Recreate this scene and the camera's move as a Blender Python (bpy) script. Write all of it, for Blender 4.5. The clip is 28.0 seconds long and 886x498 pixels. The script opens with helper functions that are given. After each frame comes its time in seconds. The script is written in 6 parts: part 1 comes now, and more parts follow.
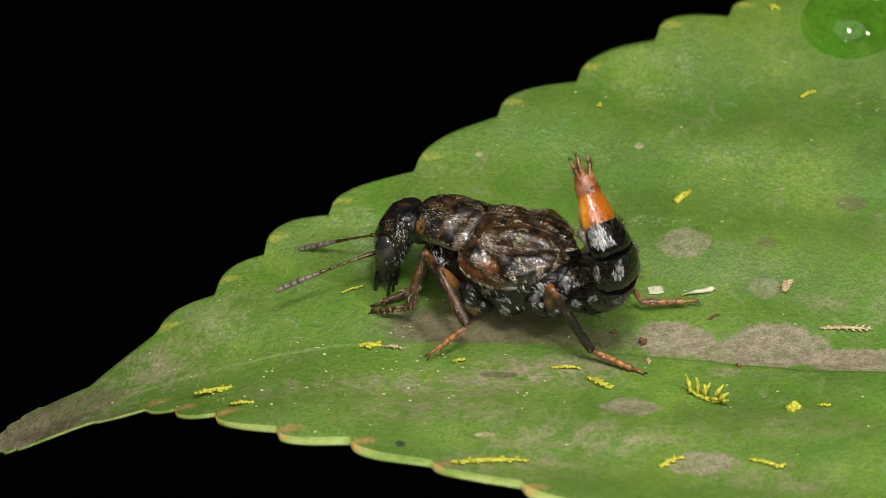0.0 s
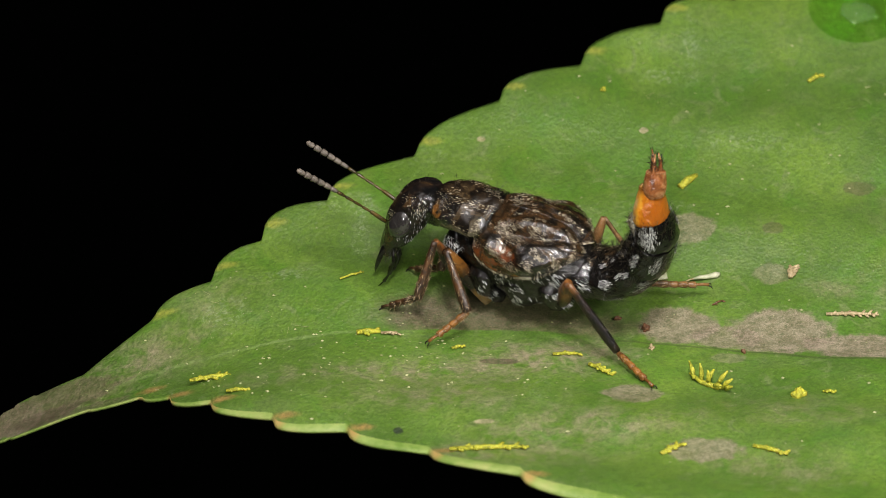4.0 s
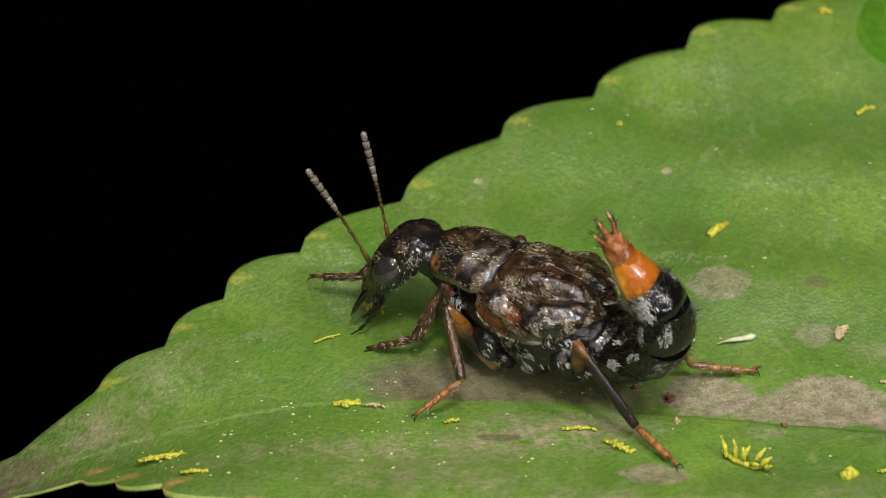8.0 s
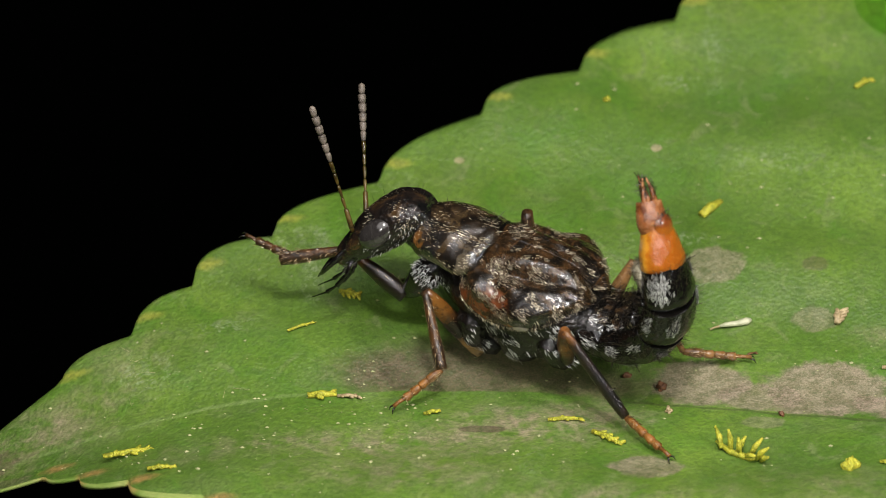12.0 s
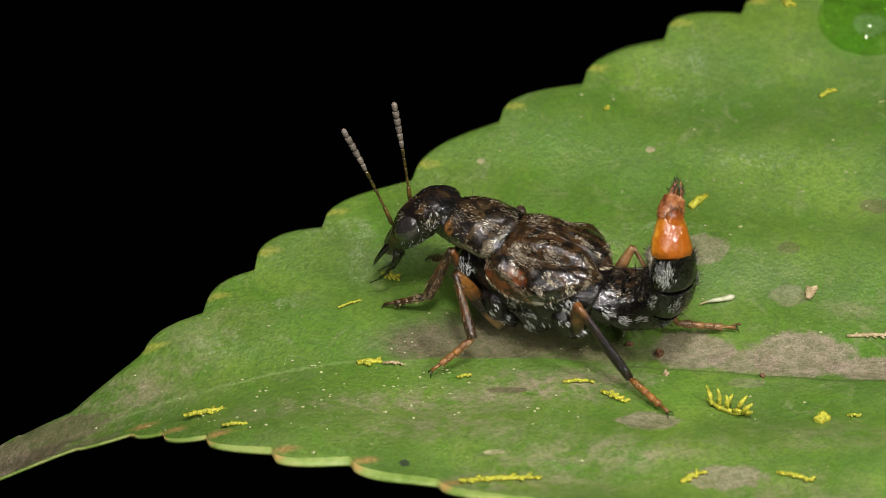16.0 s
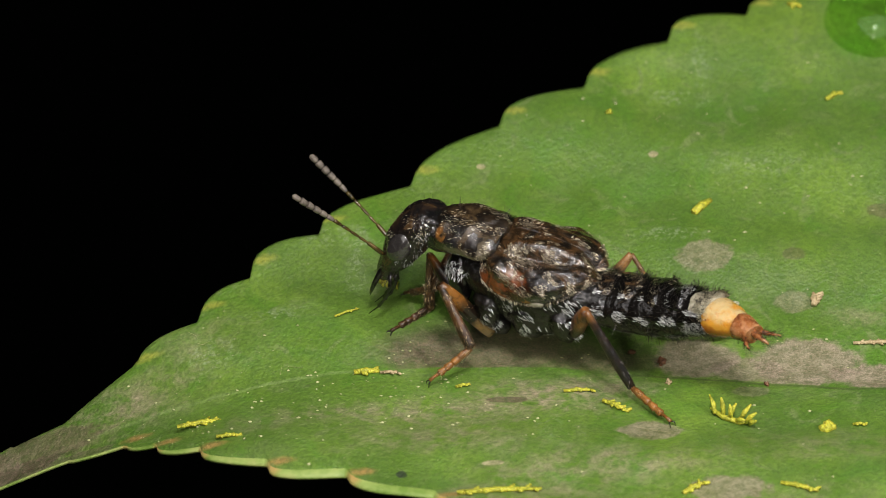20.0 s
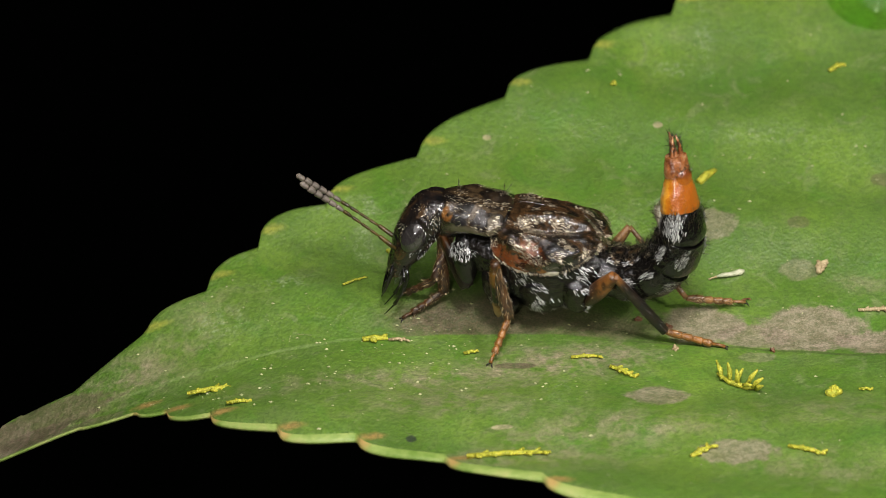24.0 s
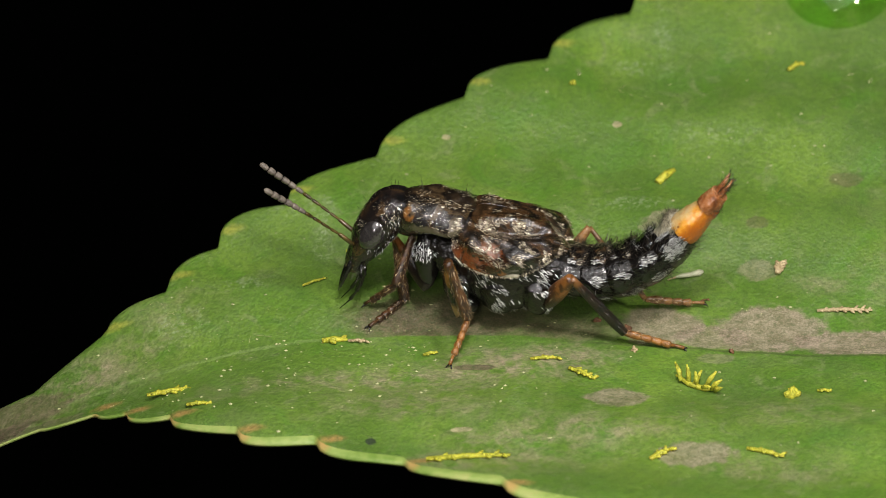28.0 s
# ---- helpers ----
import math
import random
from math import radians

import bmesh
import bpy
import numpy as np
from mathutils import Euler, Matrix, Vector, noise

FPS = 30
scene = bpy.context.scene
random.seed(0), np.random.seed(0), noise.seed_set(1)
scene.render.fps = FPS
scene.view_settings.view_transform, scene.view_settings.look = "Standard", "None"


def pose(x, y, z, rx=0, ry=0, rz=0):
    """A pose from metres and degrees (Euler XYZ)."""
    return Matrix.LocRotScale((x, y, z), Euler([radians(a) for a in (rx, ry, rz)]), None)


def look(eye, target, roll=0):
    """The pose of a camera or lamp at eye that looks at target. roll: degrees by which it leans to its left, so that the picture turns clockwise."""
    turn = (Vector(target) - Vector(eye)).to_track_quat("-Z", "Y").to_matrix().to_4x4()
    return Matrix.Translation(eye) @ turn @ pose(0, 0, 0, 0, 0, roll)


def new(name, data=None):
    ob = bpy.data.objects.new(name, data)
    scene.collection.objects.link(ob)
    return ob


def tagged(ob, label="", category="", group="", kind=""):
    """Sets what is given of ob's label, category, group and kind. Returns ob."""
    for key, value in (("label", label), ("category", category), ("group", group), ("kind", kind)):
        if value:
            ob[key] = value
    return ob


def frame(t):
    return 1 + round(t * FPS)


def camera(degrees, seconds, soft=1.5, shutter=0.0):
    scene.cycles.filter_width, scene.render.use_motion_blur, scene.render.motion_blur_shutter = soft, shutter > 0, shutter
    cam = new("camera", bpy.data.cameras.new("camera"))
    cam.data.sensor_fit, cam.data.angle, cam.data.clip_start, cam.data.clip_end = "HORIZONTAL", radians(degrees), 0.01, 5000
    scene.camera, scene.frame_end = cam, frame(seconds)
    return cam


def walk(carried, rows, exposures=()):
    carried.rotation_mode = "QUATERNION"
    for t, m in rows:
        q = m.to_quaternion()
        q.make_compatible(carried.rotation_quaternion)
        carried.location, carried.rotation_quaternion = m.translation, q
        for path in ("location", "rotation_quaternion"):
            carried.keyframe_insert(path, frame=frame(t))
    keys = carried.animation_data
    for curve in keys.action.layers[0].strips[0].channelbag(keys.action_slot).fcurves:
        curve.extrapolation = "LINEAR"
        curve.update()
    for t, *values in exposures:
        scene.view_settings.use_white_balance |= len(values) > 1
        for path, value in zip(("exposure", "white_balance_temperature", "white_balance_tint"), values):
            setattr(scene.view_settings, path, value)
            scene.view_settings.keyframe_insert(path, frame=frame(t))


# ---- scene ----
cam = camera(9.0, 28.0, soft=0.75, shutter=0.4)
cam.data.dof.use_dof, cam.data.dof.aperture_fstop = True, 100.0
PATH = [
    (0, look((0.00239, -0.19199, 0.14011), (0.00046, -0.00804, 0.01056), 0.629)),
    (0.5, look((0.00308, -0.19063, 0.13950), (0.00049, -0.00692, 0.00963), 0.464)),
    (1, look((0.00458, -0.19088, 0.13959), (0.00071, -0.00726, 0.00962), 0.241)),
    (1.5, look((0.00454, -0.19162, 0.13834), (0.00085, -0.00734, 0.00930), 0.225)),
    (2, look((0.00627, -0.19196, 0.13776), (0.00096, -0.00744, 0.00911), -0.032)),
    (2.5, look((0.00449, -0.19134, 0.13693), (0.00075, -0.00664, 0.00849), 0.202)),
    (3, look((0.00553, -0.19068, 0.13685), (0.00075, -0.00614, 0.00823), 0.022)),
    (3.5, look((0.00437, -0.18968, 0.13671), (0.00057, -0.00531, 0.00779), 0.228)),
    (5.5, look((0.00491, -0.19091, 0.13515), (0.00034, -0.00493, 0.00860), 0.049)),
    (6, look((0.00227, -0.19047, 0.13627), (0.00016, -0.00487, 0.00910), 0.478)),
    (6.5, look((0.00291, -0.19097, 0.13623), (0.00027, -0.00504, 0.00955), 0.409)),
    (7, look((0.00418, -0.18363, 0.13103), (0.00032, 0.00249, 0.00466), 0.155)),
    (7.5, look((0.00439, -0.17418, 0.12321), (0.00025, 0.01268, -0.00206), 0.055)),
    (8, look((0.00486, -0.16348, 0.11619), (0.00019, 0.02334, -0.00911), -0.068)),
    (8.5, look((0.00597, -0.15753, 0.11217), (0.00017, 0.02934, -0.01302), -0.287)),
    (9, look((0.00743, -0.15763, 0.11154), (0.00028, 0.02958, -0.01307), -0.572)),
    (9.5, look((0.00680, -0.15718, 0.11099), (0.00055, 0.03017, -0.01346), -0.448)),
    (10, look((0.00607, -0.15703, 0.11056), (0.00067, 0.03045, -0.01373), -0.392)),
    (10.5, look((0.00518, -0.15714, 0.11067), (0.00071, 0.03024, -0.01381), -0.317)),
    (11, look((0.00589, -0.15669, 0.11053), (0.00058, 0.03050, -0.01419), -0.513)),
    (11.5, look((0.00529, -0.15583, 0.11069), (0.00063, 0.03093, -0.01471), -0.461)),
    (13.5, look((0.00533, -0.15533, 0.11048), (0.00061, 0.03107, -0.01545), -0.589)),
    (14, look((0.00555, -0.15773, 0.11200), (0.00054, 0.02863, -0.01398), -0.721)),
    (14.5, look((0.00512, -0.16624, 0.11828), (0.00069, 0.01985, -0.00812), -0.751)),
    (15, look((0.00416, -0.17638, 0.12543), (0.00076, 0.00955, -0.00123), -0.560)),
    (15.5, look((0.00331, -0.18391, 0.12858), (0.00061, 0.00292, 0.00322), -0.454)),
    (16, look((0.00109, -0.18298, 0.12819), (0.00025, 0.00378, 0.00271), -0.165)),
    (16.5, look((0.00115, -0.18168, 0.12902), (0.00009, 0.00436, 0.00249), -0.254)),
    (17, look((0.00000, -0.18141, 0.12789), (0.00000, 0.00512, 0.00208), 0.000)),
    (17.5, look((0.00077, -0.18132, 0.12773), (-0.00006, 0.00533, 0.00208), -0.256)),
    (18, look((0.00094, -0.18035, 0.12722), (-0.00005, 0.00630, 0.00159), -0.327)),
    (18.5, look((0.00161, -0.17926, 0.12732), (0.00000, 0.00707, 0.00121), -0.487)),
    (19, look((0.00103, -0.17868, 0.12743), (0.00006, 0.00742, 0.00098), -0.412)),
    (19.5, look((0.00246, -0.18051, 0.12617), (0.00020, 0.00667, 0.00134), -0.644)),
    (20, look((0.00258, -0.17960, 0.12597), (0.00028, 0.00729, 0.00070), -0.660)),
    (20.5, look((0.00290, -0.18015, 0.12585), (0.00031, 0.00686, 0.00078), -0.773)),
    (21, look((0.00255, -0.17974, 0.12619), (0.00027, 0.00692, 0.00057), -0.708)),
    (21.5, look((0.00312, -0.18050, 0.12515), (0.00019, 0.00679, 0.00050), -0.833)),
    (23.5, look((0.00027, -0.18086, 0.12604), (-0.00022, 0.00587, 0.00051), -0.493)),
    (24, look((0.00100, -0.18228, 0.12460), (-0.00000, 0.00539, 0.00048), -0.521)),
    (24.5, look((0.00267, -0.18294, 0.12463), (0.00016, 0.00477, 0.00060), -0.796)),
    (25, look((0.00116, -0.18394, 0.12476), (0.00020, 0.00396, 0.00099), -0.530)),
    (25.5, look((0.00113, -0.18385, 0.12564), (0.00024, 0.00363, 0.00124), -0.503)),
    (26, look((-0.00145, -0.18337, 0.12591), (0.00036, 0.00390, 0.00120), -0.063)),
    (26.5, look((-0.00014, -0.18327, 0.12609), (0.00066, 0.00392, 0.00126), -0.203)),
    (27, look((0.00122, -0.18376, 0.12569), (0.00103, 0.00380, 0.00141), -0.374)),
    (27.5, look((0.00174, -0.18304, 0.12624), (0.00134, 0.00408, 0.00130), -0.359)),
    (28, look((0.00121, -0.18151, 0.12642), (0.00162, 0.00509, 0.00070), -0.327)),
]
walk(cam, PATH)

# ---- light: a soft diffuser lamp over the subject, night all round ----
world = bpy.data.worlds.new("night")
scene.world = world
world.use_nodes = True
world.node_tree.nodes["Background"].inputs[0].default_value = (0.05, 0.06, 0.05, 1)
world.node_tree.nodes["Background"].inputs[1].default_value = 0.006


def softbox(name, eye, target, size, watts, colour):
    data = bpy.data.lights.new(name, "AREA")
    data.shape, data.size, data.energy, data.color = "DISK", size, watts, colour
    ob = new(name, data)
    ob.matrix_basis = look(eye, target)
    return ob


softbox("diffuser_lamp", (0.006, -0.050, 0.110), (0.004, 0.0, 0), 0.15, 0.120, (1.0, 0.95, 0.92))
softbox("flash_lamp", (0.012, -0.050, 0.112), (0.004, 0.0, 0), 0.020, 0.115, (1.0, 0.95, 0.92))
# unseen fill added low in front, lightens the flank and the leaf beneath
softbox("front_fill", (-0.02, -0.168, 0.09), (0.006, 0.0, 0.002), 0.020, 0.095, (1.0, 0.95, 0.92))
softbox("side_lamp", (0.10, -0.065, 0.10), (0.004, 0.004, 0.002), 0.020, 0.125, (1.0, 0.95, 0.92))
scene.view_settings.exposure = 0.0

# ---- helpers ----
MM = 0.001


class Nodes:
    """A small builder for node materials; positions are in millimetres of the object."""

    def __init__(self, name):
        self.mat = bpy.data.materials.new(name)
        self.mat.use_nodes = True
        self.tree = self.mat.node_tree
        self.bsdf = self.tree.nodes["Principled BSDF"]
        coord = self.tree.nodes.new("ShaderNodeTexCoord")
        scale = self.tree.nodes.new("ShaderNodeVectorMath")
        scale.operation = "SCALE"
        scale.inputs["Scale"].default_value = 1000.0
        self.link(coord.outputs["Object"], scale.inputs[0])
        self.mm = scale.outputs[0]

    def link(self, a, b):
        self.tree.links.new(a, b)

    def noise(self, scale, detail=4.0, rough=0.55, vec=None, distort=0.0):
        n = self.tree.nodes.new("ShaderNodeTexNoise")
        n.inputs["Scale"].default_value = scale
        n.inputs["Detail"].default_value = detail
        n.inputs["Roughness"].default_value = rough
        n.inputs["Distortion"].default_value = distort
        self.link(vec or self.mm, n.inputs["Vector"])
        return n.outputs["Fac"]

    def voronoi(self, scale, out="Distance"):
        n = self.tree.nodes.new("ShaderNodeTexVoronoi")
        n.inputs["Scale"].default_value = scale
        self.link(self.mm, n.inputs["Vector"])
        return n.outputs[out]

    def ramp(self, fac, stops):
        n = self.tree.nodes.new("ShaderNodeValToRGB")
        els = n.color_ramp.elements
        while len(els) < len(stops):
            els.new(0.5)
        for el, (p, c) in zip(els, stops):
            el.position = p
            el.color = (*c, 1) if len(c) == 3 else c
        self.link(fac, n.inputs[0])
        return n.outputs[0]

    def map(self, fac, a, b, c=0.0, d=1.0):
        n = self.tree.nodes.new("ShaderNodeMapRange")
        n.interpolation_type = "SMOOTHSTEP"
        for i, v in enumerate((a, b, c, d)):
            n.inputs[i + 1].default_value = v
        self.link(fac, n.inputs[0])
        return n.outputs[0]

    def math(self, op, a, b):
        n = self.tree.nodes.new("ShaderNodeMath")
        n.operation = op
        for i, v in enumerate((a, b)):
            if isinstance(v, (int, float)):
                n.inputs[i].default_value = v
            else:
                self.link(v, n.inputs[i])
        return n.outputs[0]

    def mix(self, fac, a, b):
        n = self.tree.nodes.new("ShaderNodeMix")
        n.data_type = "RGBA"
        for sock, v in ((n.inputs[0], fac), (n.inputs[6], a), (n.inputs[7], b)):
            if isinstance(v, (int, float)):
                sock.default_value = v
            elif isinstance(v, tuple):
                sock.default_value = (*v, 1)
            else:
                self.link(v, sock)
        return n.outputs[2]

    def split(self):
        n = self.tree.nodes.new("ShaderNodeSeparateXYZ")
        self.link(self.mm, n.inputs[0])
        return n.outputs

    def spot(self, x, y, rx, ry, soft=0.35, wobble=None):
        """A mask, 1 inside an ellipse of the leaf's plan with an uneven rim."""
        sub = self.tree.nodes.new("ShaderNodeVectorMath")
        sub.operation = "SUBTRACT"
        sub.inputs[1].default_value = (x, y, 0)
        self.link(self.mm, sub.inputs[0])
        mul = self.tree.nodes.new("ShaderNodeVectorMath")
        mul.operation = "MULTIPLY"
        mul.inputs[1].default_value = (1 / rx, 1 / ry, 0)
        self.link(sub.outputs[0], mul.inputs[0])
        ln = self.tree.nodes.new("ShaderNodeVectorMath")
        ln.operation = "LENGTH"
        self.link(mul.outputs[0], ln.inputs[0])
        d = ln.outputs["Value"]
        if wobble is not None:
            d = self.math("ADD", d, wobble)
        return self.map(d, 1.0 - soft, 1.0 + soft * 0.4, 1.0, 0.0)

    def done(self, colour, rough, metal=0.0, bump=None, depth=0.02, spec=0.5, coat=0.0, sss=0.0):
        for sock, v in ((self.bsdf.inputs["Base Color"], colour), (self.bsdf.inputs["Roughness"], rough)):
            if isinstance(v, tuple):
                sock.default_value = (*v, 1)
            elif isinstance(v, (int, float)):
                sock.default_value = v
            else:
                self.link(v, sock)
        self.bsdf.inputs["Metallic"].default_value = metal
        self.bsdf.inputs["Specular IOR Level"].default_value = spec
        self.bsdf.inputs["Coat Weight"].default_value = coat
        self.bsdf.inputs["Coat Roughness"].default_value = 0.12
        if sss:
            self.bsdf.inputs["Subsurface Weight"].default_value = sss
            self.bsdf.inputs["Subsurface Radius"].default_value = (0.0006, 0.0004, 0.0002)
            self.bsdf.inputs["Subsurface Scale"].default_value = 1.0
        if bump is not None:
            b = self.tree.nodes.new("ShaderNodeBump")
            b.inputs["Strength"].default_value = 1.0
            b.inputs["Distance"].default_value = depth * MM
            self.link(bump, b.inputs["Height"])
            self.link(b.outputs[0], self.bsdf.inputs["Normal"])
        return self.mat


def chitin(name, stops, scale, rough=0.3, depth=0.03, fine=14.0, coat=0.0, spec=0.5, sss=0.0):
    n = Nodes(name)
    a = n.noise(scale, 5.0, 0.6, distort=0.6)
    col = n.ramp(a, stops)
    r = n.map(n.noise(fine * 0.5, 3.0), 0.3, 0.7, rough * 0.75, min(1.0, rough * 1.4))
    return n.done(col, r, bump=n.math("ADD", n.noise(fine, 3.0), n.math("MULTIPLY", n.voronoi(fine * 0.7), 0.5)), depth=depth, coat=coat, spec=spec, sss=sss)


BLACK = chitin("black_chitin", [(0.3, (0.002, 0.002, 0.002)), (0.75, (0.007, 0.006, 0.005))], 1.6, 0.10, 0.045, 5.0, spec=0.6)


def patch(n, x, z, cx, cz, rx, rz, wob):
    """A soft uneven patch on both flanks, round x and z in millimetres."""
    dx = n.math("MULTIPLY", n.math("SUBTRACT", x, cx), 1 / rx)
    dz = n.math("MULTIPLY", n.math("SUBTRACT", z, cz), 1 / rz)
    d = n.math("SQRT", n.math("ADD", n.math("MULTIPLY", dx, dx), n.math("MULTIPLY", dz, dz)), 0.0)
    return n.map(n.math("ADD", d, wob), 0.6, 1.1, 1.0, 0.0)


def wing_case_material():
    """Wrinkled dark brown, streaked with bronze, with a rust-red shoulder and an amber lower edge."""
    n = Nodes("wing_case")
    x, y, z = n.split()
    wob = n.math("MULTIPLY", n.math("SUBTRACT", n.noise(1.4, 4.0), 0.5), 1.1)
    a = n.noise(0.9, 4.0, 0.55, distort=0.9)
    col = n.ramp(a, [(0.36, (0.006, 0.005, 0.004)), (0.45, (0.013, 0.009, 0.005)), (0.52, (0.055, 0.028, 0.011)), (0.58, (0.010, 0.007, 0.004)), (0.66, (0.062, 0.033, 0.013)), (0.75, (0.012, 0.009, 0.006))])
    torn = n.map(n.noise(2.2, 4.0, 0.6), 0.38, 0.60)
    col = n.mix(n.math("MULTIPLY", patch(n, x, z, -0.7, 3.3, 1.3, 0.75, wob), torn), col, (0.15, 0.042, 0.012))
    col = n.mix(n.math("MULTIPLY", patch(n, x, z, 0.1, 2.75, 1.7, 0.36, wob), torn), col, (0.27, 0.105, 0.02))
    col = n.mix(patch(n, x, z, -0.3, 3.05, 0.45, 0.25, wob), col, (0.03, 0.012, 0.006))
    col = n.mix(patch(n, x, z, 0.75, 3.1, 0.42, 0.4, wob), col, (0.012, 0.011, 0.007))
    col = n.mix(patch(n, x, z, 1.7, 3.2, 0.5, 0.42, wob), col, (0.020, 0.020, 0.018))
    r = n.map(n.noise(3.0, 4.0), 0.3, 0.7, 0.09, 0.22)
    h = n.math("ADD", n.noise(5.0, 5.0, 0.65, distort=0.5), n.math("MULTIPLY", n.voronoi(14.0), 0.5))
    return n.done(col, r, bump=h, depth=0.03, spec=0.6, coat=0.4)


def shield_material():
    """Olive-grey flanks with black blotches, an orange mark at the front and a streaked brown top."""
    n = Nodes("shield")
    x, y, z = n.split()
    wob = n.math("MULTIPLY", n.math("SUBTRACT", n.noise(1.8, 4.0), 0.5), 1.2)
    col = n.ramp(n.noise(1.1, 4.0, 0.6, distort=0.8), [(0.38, (0.006, 0.005, 0.004)), (0.48, (0.018, 0.012, 0.007)), (0.55, (0.055, 0.036, 0.017)), (0.66, (0.014, 0.010, 0.007))])
    col = n.mix(patch(n, x, z, -2.75, 4.05, 1.0, 0.36, wob), col, (0.080, 0.068, 0.042))
    col = n.mix(patch(n, x, z, -1.75, 4.35, 0.35, 0.4, wob), col, (0.10, 0.082, 0.055))
    col = n.mix(patch(n, x, z, -3.05, 4.45, 0.38, 0.27, wob), col, (0.014, 0.013, 0.013))
    col = n.mix(patch(n, x, z, -2.15, 4.40, 0.26, 0.30, wob), col, (0.010, 0.008, 0.006))
    col = n.mix(n.math("MULTIPLY", n.map(z, 3.9, 3.65), 0.85), col, (0.05, 0.05, 0.05))
    col = n.mix(n.math("MULTIPLY", patch(n, x, z, -3.62, 4.62, 0.24, 0.30, wob), n.map(n.noise(3.5, 3.0), 0.36, 0.62)), col, (0.20, 0.085, 0.02))
    r = n.map(n.noise(3.0, 4.0), 0.3, 0.7, 0.09, 0.22)
    h = n.math("ADD", n.noise(5.0, 5.0, 0.65, distort=0.5), n.math("MULTIPLY", n.voronoi(14.0), 0.5))
    return n.done(col, r, bump=h, depth=0.03, spec=0.6, coat=0.4)


ELYTRA = wing_case_material()
SHIELD = shield_material()


def femur_material(name, dark, bright, at, root=False, blotch=0.85):
    n = Nodes(name)
    x, y, z = n.split()
    m = n.math("ADD", x, n.math("MULTIPLY", n.noise(2.5, 3.0), 0.9))
    col = n.mix(n.map(m, at, at + 0.7), dark, bright)
    if root:
        col = n.mix(n.map(m, 0.9, 1.4, 1.0, 0.0), col, bright)
    col = n.mix(n.map(n.noise(2.5, 4.0), 0.42, 0.6, 0.0, blotch), col, dark)
    return n.done(col, 0.28, bump=n.noise(12.0, 3.0), depth=0.02)


FRONT_FEMUR = femur_material("front_femur", (0.010, 0.007, 0.005), (0.22, 0.08, 0.016), 2.0)


def mid_femur_material():
    """Amber, with a dark band round the middle, pale at the root and dark at the knee."""
    n = Nodes("mid_femur")
    x, y, z = n.split()
    m = n.math("ADD", x, n.math("MULTIPLY", n.math("SUBTRACT", n.noise(2.0, 3.0), 0.5), 0.8))
    col = n.ramp(n.math("MULTIPLY", m, 1 / 3.2), [(0.02, (0.20, 0.13, 0.055)), (0.22, (0.27, 0.15, 0.05)), (0.32, (0.010, 0.007, 0.005)), (0.55, (0.013, 0.008, 0.005)), (0.66, (0.15, 0.062, 0.012)), (0.86, (0.19, 0.08, 0.016)), (0.97, (0.04, 0.018, 0.008))])
    col = n.mix(n.map(n.noise(5.0, 4.0), 0.5, 0.7, 0.0, 0.6), col, (0.02, 0.012, 0.006))
    return n.done(col, 0.22, bump=n.noise(10.0, 3.0), depth=0.015)


MID_FEMUR = mid_femur_material()
HIND_FEMUR = femur_material("amber_femur", (0.025, 0.011, 0.005), (0.19, 0.075, 0.018), 1.1)
HIND_TIBIA = femur_material("dark_tibia", (0.14, 0.06, 0.018), (0.006, 0.005, 0.005), 0.65, False, 0.06)
CREAM_DARK = chitin("pale_back_plate", [(0.42, (0.03, 0.025, 0.02)), (0.5, (0.30, 0.27, 0.19)), (0.65, (0.62, 0.58, 0.45))], 1.4, 0.4, 0.02, 9.0)
HAIRY = chitin("hairy_black_chitin", [(0.3, (0.003, 0.003, 0.003)), (0.7, (0.010, 0.008, 0.006))], 2.0, 0.18, 0.10, 5.0, spec=0.5)
BROWN_BACK = chitin("mottled_brown_back", [(0.40, (0.004, 0.004, 0.004)), (0.48, (0.012, 0.008, 0.005)), (0.56, (0.06, 0.035, 0.016)), (0.68, (0.012, 0.008, 0.006))], 1.3, 0.22, 0.04, 8.0)
HEAD_SKIN = chitin("head_chitin", [(0.4, (0.005, 0.005, 0.005)), (0.56, (0.014, 0.010, 0.008)), (0.66, (0.06, 0.034, 0.014)), (0.75, (0.012, 0.010, 0.008))], 1.3, 0.14, 0.05, 8.0, spec=0.7)
EYE = chitin("eye_facets", [(0.4, (0.020, 0.018, 0.017)), (0.6, (0.034, 0.031, 0.029))], 1.2, 0.12, 0.001, 40.0, spec=0.9)


